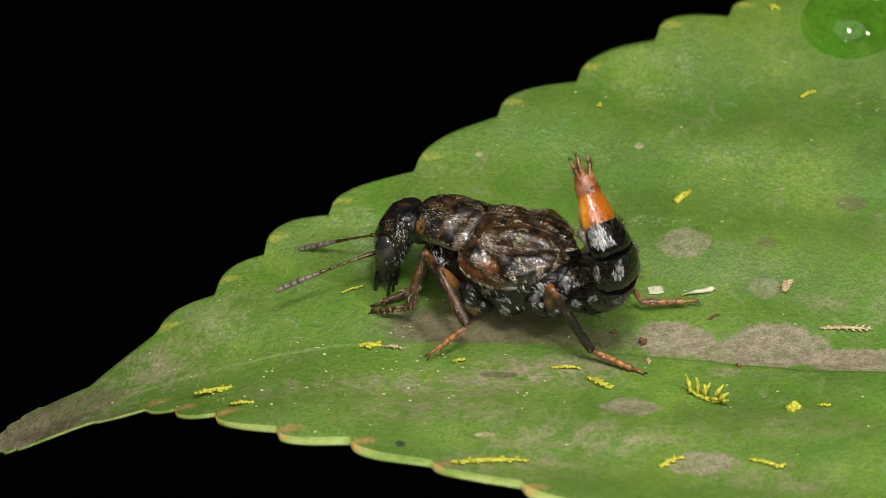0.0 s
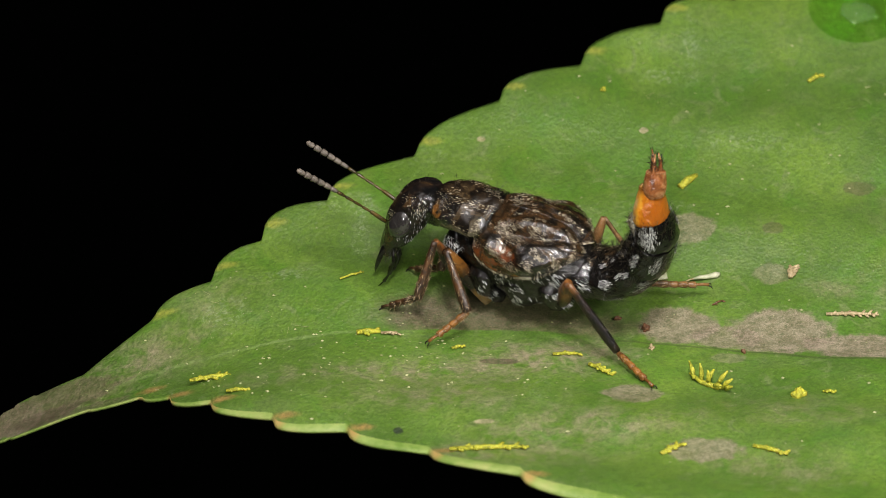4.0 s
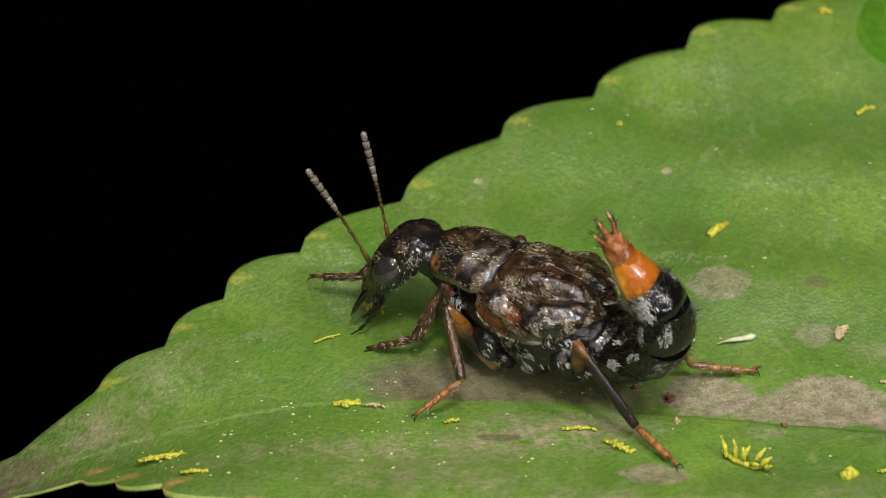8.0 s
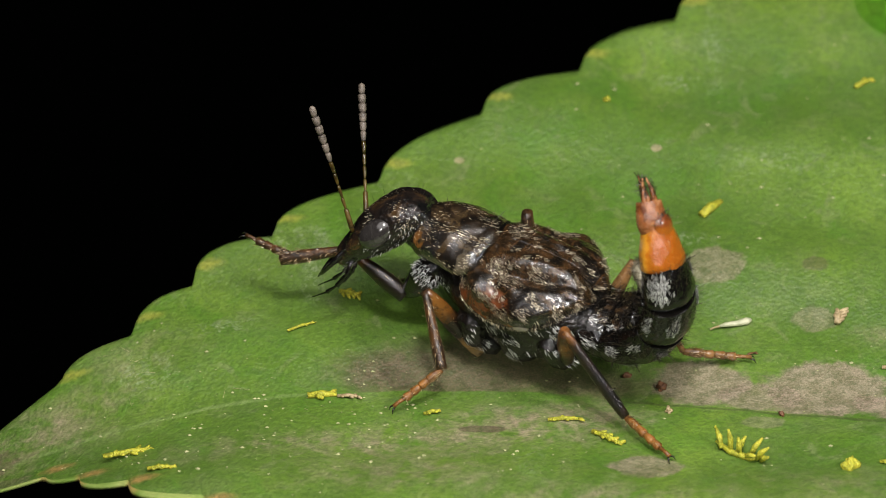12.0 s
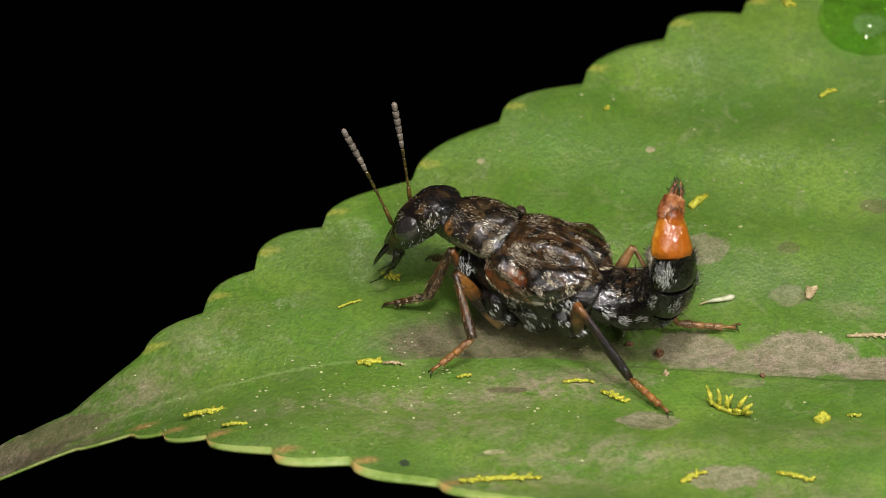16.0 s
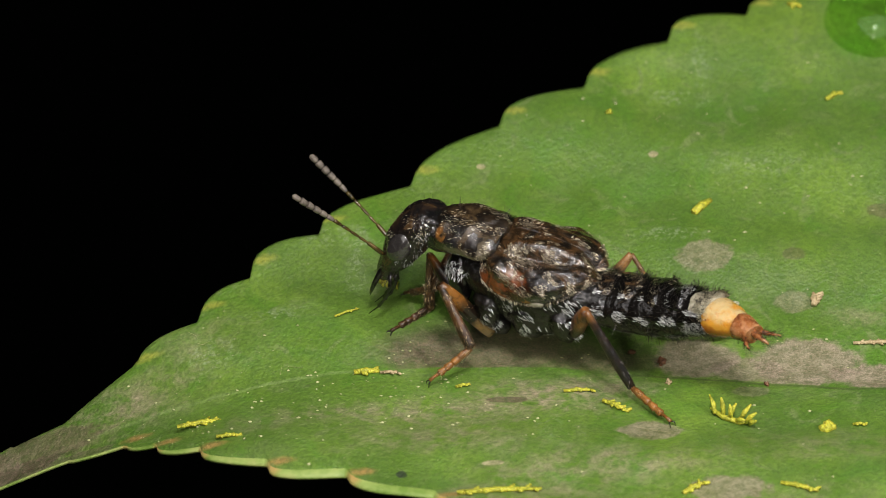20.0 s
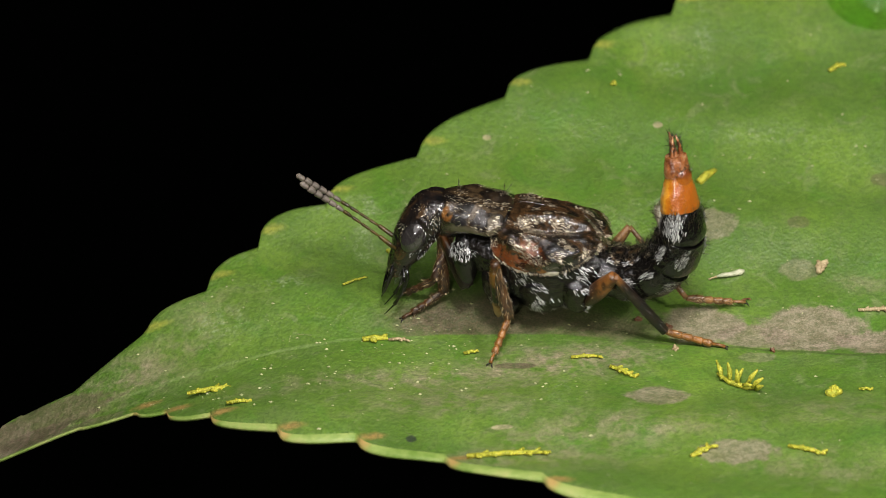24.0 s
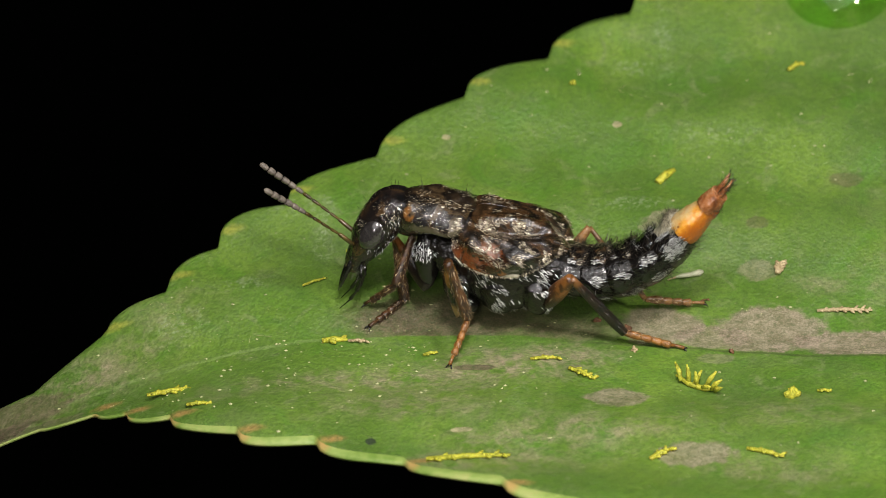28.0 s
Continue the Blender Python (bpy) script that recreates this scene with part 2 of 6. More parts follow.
def orange_material():
    """Amber flanks, a cream back and a deep orange belly."""
    n = Nodes("orange_chitin")
    x, y, z = n.split()
    h = n.math("ADD", z, n.math("MULTIPLY", n.math("SUBTRACT", n.noise(1.7, 4.0), 0.5), 1.3))
    col = n.ramp(n.map(h, -0.75, 0.75), [(0.08, (0.31, 0.085, 0.007)), (0.32, (0.44, 0.145, 0.010)), (0.52, (0.58, 0.26, 0.024)), (0.76, (0.52, 0.25, 0.035)), (0.97, (0.50, 0.37, 0.17))])
    col = n.mix(n.map(n.noise(2.6, 5.0, 0.65, distort=0.6), 0.54, 0.70, 0.0, 0.75), col, (0.34, 0.085, 0.008))
    col = n.mix(n.map(n.math("ADD", x, n.math("MULTIPLY", n.noise(3.0, 3.0), 0.4)), 1.32, 1.6, 0.0, 0.8), col, (0.13, 0.035, 0.012))
    col = n.mix(n.map(n.voronoi(1.9), 0.05, 0.12, 0.8, 0.0), col, (0.07, 0.022, 0.008))
    return n.done(col, n.map(n.noise(4.0, 3.0), 0.3, 0.7, 0.10, 0.24), bump=n.noise(3.2, 4.0, 0.6), depth=0.08, sss=0.25, coat=0.3)


ORANGE = orange_material()
RUST = chitin("rust_chitin", [(0.35, (0.10, 0.030, 0.010)), (0.5, (0.26, 0.095, 0.032)), (0.68, (0.40, 0.20, 0.09))], 1.9, 0.22, 0.02, 12.0, sss=0.15)
LEG_BROWN = chitin("brown_leg", [(0.40, (0.014, 0.008, 0.004)), (0.55, (0.045, 0.021, 0.008)), (0.72, (0.10, 0.042, 0.012))], 2.0, 0.35, 0.02, 14.0)
LEG_AMBER = chitin("amber_leg", [(0.35, (0.06, 0.03, 0.010)), (0.65, (0.24, 0.125, 0.045))], 1.6, 0.3, 0.015, 14.0, sss=0.1)
LEG_RED = chitin("red_brown_tarsus", [(0.35, (0.09, 0.034, 0.008)), (0.65, (0.29, 0.125, 0.028))], 2.2, 0.35, 0.02, 16.0)
ANT_DARK = chitin("dark_antenna", [(0.35, (0.020, 0.014, 0.004)), (0.65, (0.09, 0.058, 0.013))], 3.0, 0.2, 0.01, 16.0)
ANT_PALE = chitin("grey_antenna_club", [(0.35, (0.060, 0.050, 0.040)), (0.65, (0.17, 0.14, 0.11))], 4.0, 0.5, 0.015, 20.0)


def hair_material(name, dull, bright, rough=0.3, metal=0.0):
    """Hairs that differ from one another, a few of them brilliant."""
    n = Nodes(name)
    geo = n.tree.nodes.new("ShaderNodeNewGeometry")
    col = n.mix(n.map(geo.outputs["Random Per Island"], 0.35, 1.0), dull, bright)
    return n.done(col, rough, metal=metal, spec=0.5)


GOLD_HAIR = hair_material("golden_hair", (0.07, 0.048, 0.024), (0.97, 0.86, 0.64), 0.30, 0.5)
BROWN_HAIR = hair_material("brown_hair", (0.012, 0.008, 0.005), (0.16, 0.11, 0.06), 0.3, 0.6)
CREAM_HAIR = hair_material("cream_hair", (0.28, 0.25, 0.16), (0.68, 0.63, 0.48))
WHITE_HAIR = hair_material("silver_hair", (0.32, 0.32, 0.31), (0.97, 0.97, 0.95), 0.30, 0.2)
LEG_HAIR = hair_material("tawny_leg_hair", (0.10, 0.055, 0.02), (0.52, 0.40, 0.24))
DARK_HAIR = hair_material("dark_bristle", (0.008, 0.006, 0.005), (0.04, 0.028, 0.016), 0.4)


def mesh_of(name, bm, material, smooth=True):
    me = bpy.data.meshes.new(name)
    bm.to_mesh(me)
    bm.free()
    for f in me.polygons:
        f.use_smooth = smooth
    me.materials.append(material)
    return me


def part(name, bm, material, parent, label="", smooth=True):
    """Links a bmesh as one mesh object under a thing or a part."""
    ob = new(name, mesh_of(name, bm, material, smooth))
    ob.parent = parent
    return tagged(ob, label)


def hull(stations, sides=28, power=1.0, m=Matrix(), bm=None):
    """A closed body along x. Stations: x, y and z of the axis, half width, height above and depth below it."""
    bm = bm or bmesh.new()
    rings = []
    for x, y, z, hw, up, down in stations:
        ring = []
        for k in range(sides):
            a = 2 * math.pi * k / sides
            c, s = math.cos(a), math.sin(a)
            c = math.copysign(abs(c) ** power, c)
            s = math.copysign(abs(s) ** power, s)
            ring.append(bm.verts.new(m @ Vector((x, y + hw * c, z + (up if s > 0 else down) * s)) * MM))
        rings.append(ring)
    for a, b in zip(rings, rings[1:]):
        for k in range(sides):
            bm.faces.new((a[k], a[(k + 1) % sides], b[(k + 1) % sides], b[k]))
    bm.faces.new(rings[0][::-1])
    bm.faces.new(rings[-1])
    bmesh.ops.recalc_face_normals(bm, faces=bm.faces)
    return bm


def dense(stations, per=4):
    """The stations with smooth ones put between them."""
    pts = np.array(stations, float)
    n = len(pts)
    out = []
    for i in range(n - 1):
        p0, p1, p2, p3 = pts[max(i - 1, 0)], pts[i], pts[i + 1], pts[min(i + 2, n - 1)]
        for j in range(per):
            t = j / per
            out.append(0.5 * (2 * p1 + (p2 - p0) * t + (2 * p0 - 5 * p1 + 4 * p2 - p3) * t * t + (3 * p1 - p0 - 3 * p2 + p3) * t ** 3))
    out.append(pts[-1])
    return [tuple(float(v) for v in r) for r in out]


def tube(points, radii, sides=10, squash=1.0, bm=None):
    """A round, capped limb along points, with a radius at each."""
    bm = bm or bmesh.new()
    pts = [Vector(p) for p in points]
    side = None
    rings = []
    for i, p in enumerate(pts):
        d = (pts[min(i + 1, len(pts) - 1)] - pts[max(i - 1, 0)]).normalized()
        if side is None:
            side = d.cross(Vector((0, 0, 1)))
            if side.length < 0.1:
                side = d.cross(Vector((0, 1, 0)))
        side = (side - d * side.dot(d)).normalized()
        up = side.cross(d)
        rings.append([bm.verts.new((p + radii[i] * (side * math.cos(2 * math.pi * k / sides) * squash + up * math.sin(2 * math.pi * k / sides))) * MM) for k in range(sides)])
    for a, b in zip(rings, rings[1:]):
        for k in range(sides):
            bm.faces.new((a[k], a[(k + 1) % sides], b[(k + 1) % sides], b[k]))
    bm.faces.new(rings[0][::-1])
    bm.faces.new(rings[-1])
    bmesh.ops.recalc_face_normals(bm, faces=bm.faces)
    return bm


def ball(bm, centre, radii, m=Matrix(), u=16, v=10):
    made = bmesh.ops.create_uvsphere(bm, u_segments=u, v_segments=v, radius=1.0)["verts"]
    c = Vector(centre)
    for w in made:
        w.co = m @ (Vector((w.co.x * radii[0], w.co.y * radii[1], w.co.z * radii[2])) + c) * MM
    return bm


def hairs(spots, length, width, rng, lay=0.5, bm=None, stray=0.4):
    """Small tapered hairs. Spots: place, normal and the way in which they lie, in millimetres."""
    bm = bm or bmesh.new()
    for p, n, d in spots:
        ln = length * rng.uniform(0.6, 1.25)
        way = (d + Vector((rng.gauss(0, stray), rng.gauss(0, stray), rng.gauss(0, stray))) + n * lay).normalized()
        side = way.cross(n)
        if side.length < 1e-3:
            continue
        side = side.normalized() * width
        tip = p + way * ln
        mid = p + way * ln * 0.55
        a, b = bm.verts.new((p - side) * MM), bm.verts.new((p + side) * MM)
        c, e = bm.verts.new((mid + side * 0.8 + n * width) * MM), bm.verts.new((mid - side * 0.8 + n * width) * MM)
        t = bm.verts.new(tip * MM)
        bm.faces.new((a, b, c, e))
        bm.faces.new((e, c, t))
    return bm


def scatter(mesh, count, rng, keep=None):
    """Random places on a mesh, in millimetres, with their normals."""
    polys = [(f.area, f.index) for f in mesh.polygons]
    areas = np.cumsum([a for a, _ in polys])
    out = []
    for _ in range(count):
        f = mesh.polygons[int(np.searchsorted(areas, rng.random() * areas[-1]))]
        vs = [mesh.vertices[i].co for i in f.vertices]
        if len(vs) > 4:
            continue
        a, b = rng.random(), rng.random()
        if len(vs) == 3:
            a, b = (1 - a, 1 - b) if a + b > 1 else (a, b)
            p = vs[0] + (vs[1] - vs[0]) * a + (vs[2] - vs[0]) * b
        else:
            p = vs[0].lerp(vs[1], a).lerp(vs[3].lerp(vs[2], a), b)
        p = p / MM
        n = f.normal.copy()
        if keep is None or keep(p, n):
            out.append((p, n))
    return out

# ---- leaf ----
def midrib(x):
    d = max(-2.0 - x, 0.0)
    return -0.0215 * d * d / (1 + 0.012 * d)


def rib_y(x):
    """The midrib's line over the plan."""
    return 0.45 + 0.1 * min(0.0, x + 4.0)


def leaf_z(x, y):
    """The upper face of the leaf over its plan, in millimetres."""
    y -= rib_y(x)
    r = math.sqrt(y * y + 0.36) - 0.6
    return midrib(x) + (0.19 if y > 0 else 0.11) * r - 0.45


def swell(x, y):
    """Low folds that run along the blade."""
    return (0.16 * math.sin((y + 0.12 * x + 1.1 * noise.noise(Vector((x * 0.1, y * 0.1, 8.0)))) * 2 * math.pi / 6.5) + 0.05 * noise.noise(Vector((x * 0.5, y * 0.5, 5.0)))) * min(1.0, abs(y) / 4)


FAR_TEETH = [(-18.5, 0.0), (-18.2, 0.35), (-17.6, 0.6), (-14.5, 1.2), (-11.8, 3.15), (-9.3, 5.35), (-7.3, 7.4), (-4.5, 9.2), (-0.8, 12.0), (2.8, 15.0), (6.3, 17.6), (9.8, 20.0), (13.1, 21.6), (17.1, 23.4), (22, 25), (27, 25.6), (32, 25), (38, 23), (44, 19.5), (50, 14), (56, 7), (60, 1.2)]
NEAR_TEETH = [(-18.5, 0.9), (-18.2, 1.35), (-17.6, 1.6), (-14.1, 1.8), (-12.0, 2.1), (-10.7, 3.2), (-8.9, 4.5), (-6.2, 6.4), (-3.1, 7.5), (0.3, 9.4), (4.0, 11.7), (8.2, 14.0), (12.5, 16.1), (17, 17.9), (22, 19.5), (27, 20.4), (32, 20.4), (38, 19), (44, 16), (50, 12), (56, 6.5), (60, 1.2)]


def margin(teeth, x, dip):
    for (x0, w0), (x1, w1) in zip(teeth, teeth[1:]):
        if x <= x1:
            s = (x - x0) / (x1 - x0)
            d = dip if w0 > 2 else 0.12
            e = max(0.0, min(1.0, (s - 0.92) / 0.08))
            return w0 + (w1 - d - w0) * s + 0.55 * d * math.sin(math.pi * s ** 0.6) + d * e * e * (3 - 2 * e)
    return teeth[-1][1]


# stains on the leaf's plan: x, y, half lengths, strength, tone
STAINS = [
    (0.8, -2.4, 3.0, 1.0, 0.75, 4), (4.6, -1.35, 3.2, 1.2, 0.95, 4), (6.6, -0.9, 1.6, 0.7, 0.75, 4), (0.0, -4.6, 3.6, 1.2, 0.6, 4), (5.5, -7.0, 3.4, 1.2, 0.65, 4), (3.5, -9.0, 3.8, 1.2, 0.55, 4), (-2.5, -2.5, 2.6, 0.7, 0.5, 4), (-6.0, -2.6, 2.5, 0.8, 0.4, 4), (9.0, -6.4, 2.5, 0.9, 0.45, 4), (15.0, -5.5, 3.0, 1.2, 0.4, 4), (-12.6, 0.4, 3.0, 1.1, 0.6, 4), (-15.8, -0.9, 2.6, 1.2, 0.7, 4), (-9.5, 3.6, 1.8, 1.2, 0.25, 4), (14.0, -9.5, 3.0, 1.2, 0.45, 4),
    (10.7, 6.6, 1.2, 0.9, 0.55, 0), (8.3, -4.15, 1.2, 0.85, 0.7, 0), (11.2, -8.5, 1.55, 0.8, 0.65, 0), (12.2, -1.2, 0.8, 0.4, 0.35, 0), (14.2, 4.3, 0.8, 0.6, 0.4, 0), (16.8, 3.5, 1.6, 0.5, 0.45, 4), (22.0, 4.0, 3.0, 2.0, 0.5, 4),
    (18.0, 9.5, 0.7, 0.4, 0.55, 1), (14.3, 6.6, 0.5, 0.35, 0.5, 1), (-16.6, -1.0, 2.2, 0.55, 0.75, 1), (-17.6, -0.4, 1.2, 1.2, 0.6, 0), (-16.0, -0.2, 3.0, 1.2, 0.65, 1), (-14.4, -1.6, 2.0, 0.4, 0.5, 1), (-11.8, 1.3, 1.8, 1.0, 0.45, 4), (-9.4, 2.4, 1.1, 1.0, 0.3, 4),
    (2.3, -6.7, 0.45, 0.16, 0.7, 2), (2.8, -1.7, 0.85, 0.22, 0.8, 1), (1.8, 12.0, 0.17, 0.14, 0.7, 2), (8.8, 12.6, 0.2, 0.16, 0.85, 2), (-1.2, -7.3, 0.22, 0.25, 0.9, 3),
    (-3.0, 7.7, 0.35, 0.8, 0.55, 5), (-3.2, 6.2, 0.4, 1.1, 0.5, 5), (-4.2, 8.1, 1.2, 0.5, 0.45, 5), (-6.2, 4.2, 1.4, 0.4, 0.4, 5), (-8.9, 2.3, 0.9, 0.9, 0.5, 5), (10.9, 18.0, 0.3, 1.4, 0.5, 5), (9.8, 16.2, 1.2, 0.5, 0.5, 5), (9.4, 7.9, 1.4, 0.35, 0.55, 5), (13.0, 12.0, 2.2, 0.6, 0.35, 5), (4.4, -3.9, 0.4, 1.2, 0.35, 5), (-1.0, 11.0, 1.5, 0.5, 0.3, 5)]
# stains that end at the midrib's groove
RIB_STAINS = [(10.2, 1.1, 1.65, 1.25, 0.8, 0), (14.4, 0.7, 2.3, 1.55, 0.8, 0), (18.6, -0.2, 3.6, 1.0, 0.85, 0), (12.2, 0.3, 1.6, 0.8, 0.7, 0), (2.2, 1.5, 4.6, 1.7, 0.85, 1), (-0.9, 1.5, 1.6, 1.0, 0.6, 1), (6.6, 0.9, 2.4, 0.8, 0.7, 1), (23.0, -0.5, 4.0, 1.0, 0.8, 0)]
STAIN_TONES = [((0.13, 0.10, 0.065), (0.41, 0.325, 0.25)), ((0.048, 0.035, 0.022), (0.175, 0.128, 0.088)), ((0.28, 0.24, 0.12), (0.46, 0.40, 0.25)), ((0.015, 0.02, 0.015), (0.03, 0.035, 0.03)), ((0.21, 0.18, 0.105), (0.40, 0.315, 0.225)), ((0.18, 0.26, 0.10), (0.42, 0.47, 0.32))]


def leaf_material():
    n = Nodes("leaf_green")
    x, y, z = n.split()
    base = n.ramp(n.noise(0.14, 5.0, 0.6), [(0.3, (0.062, 0.125, 0.018)), (0.5, (0.105, 0.19, 0.024)), (0.7, (0.165, 0.265, 0.033))])
    col = n.mix(n.map(n.noise(1.1, 6.0, 0.7), 0.4, 0.75, 0.0, 0.35), base, (0.05, 0.105, 0.02))
    col = n.mix(n.map(n.noise(0.45, 5.0, 0.65), 0.50, 0.72, 0.0, 0.35), col, (0.17, 0.20, 0.08))
    col = n.mix(n.map(n.noise(0.32, 4.0, 0.55, distort=0.8), 0.50, 0.66, 0.0, 0.6), col, (0.075, 0.185, 0.016))
    col = n.mix(n.map(n.noise(0.22, 3.0, 0.5, distort=0.5), 0.46, 0.62, 0.0, 0.32), col, (0.06, 0.135, 0.016))
    col = n.mix(n.map(n.noise(0.75, 5.0, 0.65, distort=1.2), 0.55, 0.70, 0.0, 0.45), col, (0.20, 0.235, 0.10))
    col = n.mix(n.map(n.noise(1.9, 4.0, 0.6, distort=0.6), 0.56, 0.72, 0.0, 0.35), col, (0.045, 0.10, 0.018))
    # pale midrib, paler side veins
    rib = n.math("ABSOLUTE", n.math("ADD", n.math("SUBTRACT", n.math("SUBTRACT", y, 0.45), n.math("MULTIPLY", n.math("MINIMUM", n.math("ADD", x, 4.0), 0.0), 0.1)), n.math("MULTIPLY", n.math("SUBTRACT", n.noise(0.5, 2.0), 0.5), 0.5)), 0.0)
    col = n.mix(n.math("MULTIPLY", n.map(rib, 0.03, 0.17, 0.55, 0.0), n.math("MULTIPLY", n.map(x, -1.0, -4.0), n.map(n.noise(1.1, 4.0), 0.3, 0.6, 0.35, 1.0))), col, (0.22, 0.31, 0.10))
    q = n.math("SUBTRACT", n.math("ADD", x, n.math("MULTIPLY", n.noise(0.3, 3.0), 2.0)), n.math("MULTIPLY", n.math("ABSOLUTE", y, 0.0), 0.75))
    vein = n.math("PINGPONG", q, 3.75)
    col = n.mix(n.map(vein, 0.0, 0.3, 0.14, 0.0), col, (0.15, 0.25, 0.06))
    wob = n.math("MULTIPLY", n.math("SUBTRACT", n.noise(1.3, 5.0, 0.65), 0.5), 1.3)
    speckle = n.map(n.math("ADD", n.math("MULTIPLY", n.noise(16.0, 4.0, 0.8), 0.6), n.math("MULTIPLY", n.noise(2.0, 4.0, 0.6), 0.4)), 0.34, 0.66)
    tones = [n.mix(speckle, dark, pale) for dark, pale in STAIN_TONES]
    torn = n.map(n.noise(1.2, 6.0, 0.7, distort=0.3), 0.36, 0.66)
    wisp = n.map(n.noise(2.4, 5.0, 0.7, distort=2.5), 0.50, 0.60)
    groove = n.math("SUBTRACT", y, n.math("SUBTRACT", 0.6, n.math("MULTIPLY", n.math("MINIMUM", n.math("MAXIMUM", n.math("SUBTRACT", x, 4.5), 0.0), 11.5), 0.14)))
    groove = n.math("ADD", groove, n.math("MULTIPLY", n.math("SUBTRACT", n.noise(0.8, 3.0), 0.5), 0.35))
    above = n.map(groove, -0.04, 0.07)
    for px, py, rx, ry, how, tone in STAINS:
        if tone == 5:
            m = n.math("MULTIPLY", n.spot(px, py, rx * 1.3, ry * 1.3, 0.8, wob), wisp)
        elif tone == 4:
            m = n.math("MULTIPLY", n.spot(px, py, rx * 1.2, ry * 1.25, 0.9, wob), torn)
        else:
            m = n.spot(px, py, rx, ry, 0.2, wob)
        col = n.mix(n.math("MULTIPLY", m, how), col, tones[tone])
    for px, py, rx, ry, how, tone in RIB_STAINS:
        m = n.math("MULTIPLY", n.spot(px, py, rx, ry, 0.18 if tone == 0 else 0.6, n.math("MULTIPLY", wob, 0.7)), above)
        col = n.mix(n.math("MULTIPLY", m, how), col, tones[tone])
    # the groove's shade, coloured in as a dark thread where the beetle stands
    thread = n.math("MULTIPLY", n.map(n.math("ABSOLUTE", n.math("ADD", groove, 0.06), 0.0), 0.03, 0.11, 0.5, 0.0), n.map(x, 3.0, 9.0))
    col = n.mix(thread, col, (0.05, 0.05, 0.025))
    edge_wob = n.math("MULTIPLY", n.math("SUBTRACT", n.noise(2.5, 4.0), 0.5), 1.0)
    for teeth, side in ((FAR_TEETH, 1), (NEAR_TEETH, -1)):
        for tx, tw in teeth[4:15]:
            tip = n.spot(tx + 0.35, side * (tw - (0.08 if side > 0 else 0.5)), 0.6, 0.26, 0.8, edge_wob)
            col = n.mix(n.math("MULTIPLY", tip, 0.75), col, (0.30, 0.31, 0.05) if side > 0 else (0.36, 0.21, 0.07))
    specks = n.math("MULTIPLY", n.map(n.voronoi(1.35), 0.02, 0.07, 1.0, 0.0), n.map(n.noise(0.8, 2.0), 0.42, 0.55))
    col = n.mix(specks, col, (0.42, 0.42, 0.26))
    grain = n.noise(5.0, 8.0, 0.75)
    col = n.mix(n.map(grain, 0.42, 0.62, 0.0, 0.46), col, (0.035, 0.07, 0.015))
    col = n.mix(n.map(n.noise(3.1, 8.0, 0.75), 0.55, 0.75, 0.0, 0.35), col, (0.20, 0.24, 0.09))
    pits = n.noise(12.0, 4.0, 0.7)
    col = n.mix(n.map(pits, 0.30, 0.44, 0.3, 0.0), col, (0.03, 0.06, 0.012))
    col = n.mix(n.map(pits, 0.58, 0.70, 0.0, 0.22), col, (0.26, 0.31, 0.13))
    fine = n.math("ADD", n.noise(6.0, 6.0, 0.7), n.math("MULTIPLY", n.voronoi(7.0), 0.8))
    fine = n.math("ADD", fine, n.math("MULTIPLY", n.noise(1.4, 5.0, 0.6), 0.8))
    rough = n.map(n.noise(0.5, 4.0), 0.3, 0.7, 0.32, 0.52)
    return n.done(col, rough, bump=fine, depth=0.026, spec=0.5)


def rim_material():
    """The pale cut edge, tan at the points of the teeth."""
    n = Nodes("pale_leaf_rim")
    col = n.ramp(n.noise(0.9, 5.0, 0.6), [(0.35, (0.13, 0.22, 0.035)), (0.55, (0.24, 0.32, 0.08)), (0.68, (0.31, 0.34, 0.11))])
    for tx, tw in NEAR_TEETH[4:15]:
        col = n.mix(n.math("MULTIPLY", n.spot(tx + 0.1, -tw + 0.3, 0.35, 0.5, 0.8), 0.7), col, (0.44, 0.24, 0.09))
    return n.done(col, 0.45, bump=n.noise(6.0, 3.0), depth=0.02)


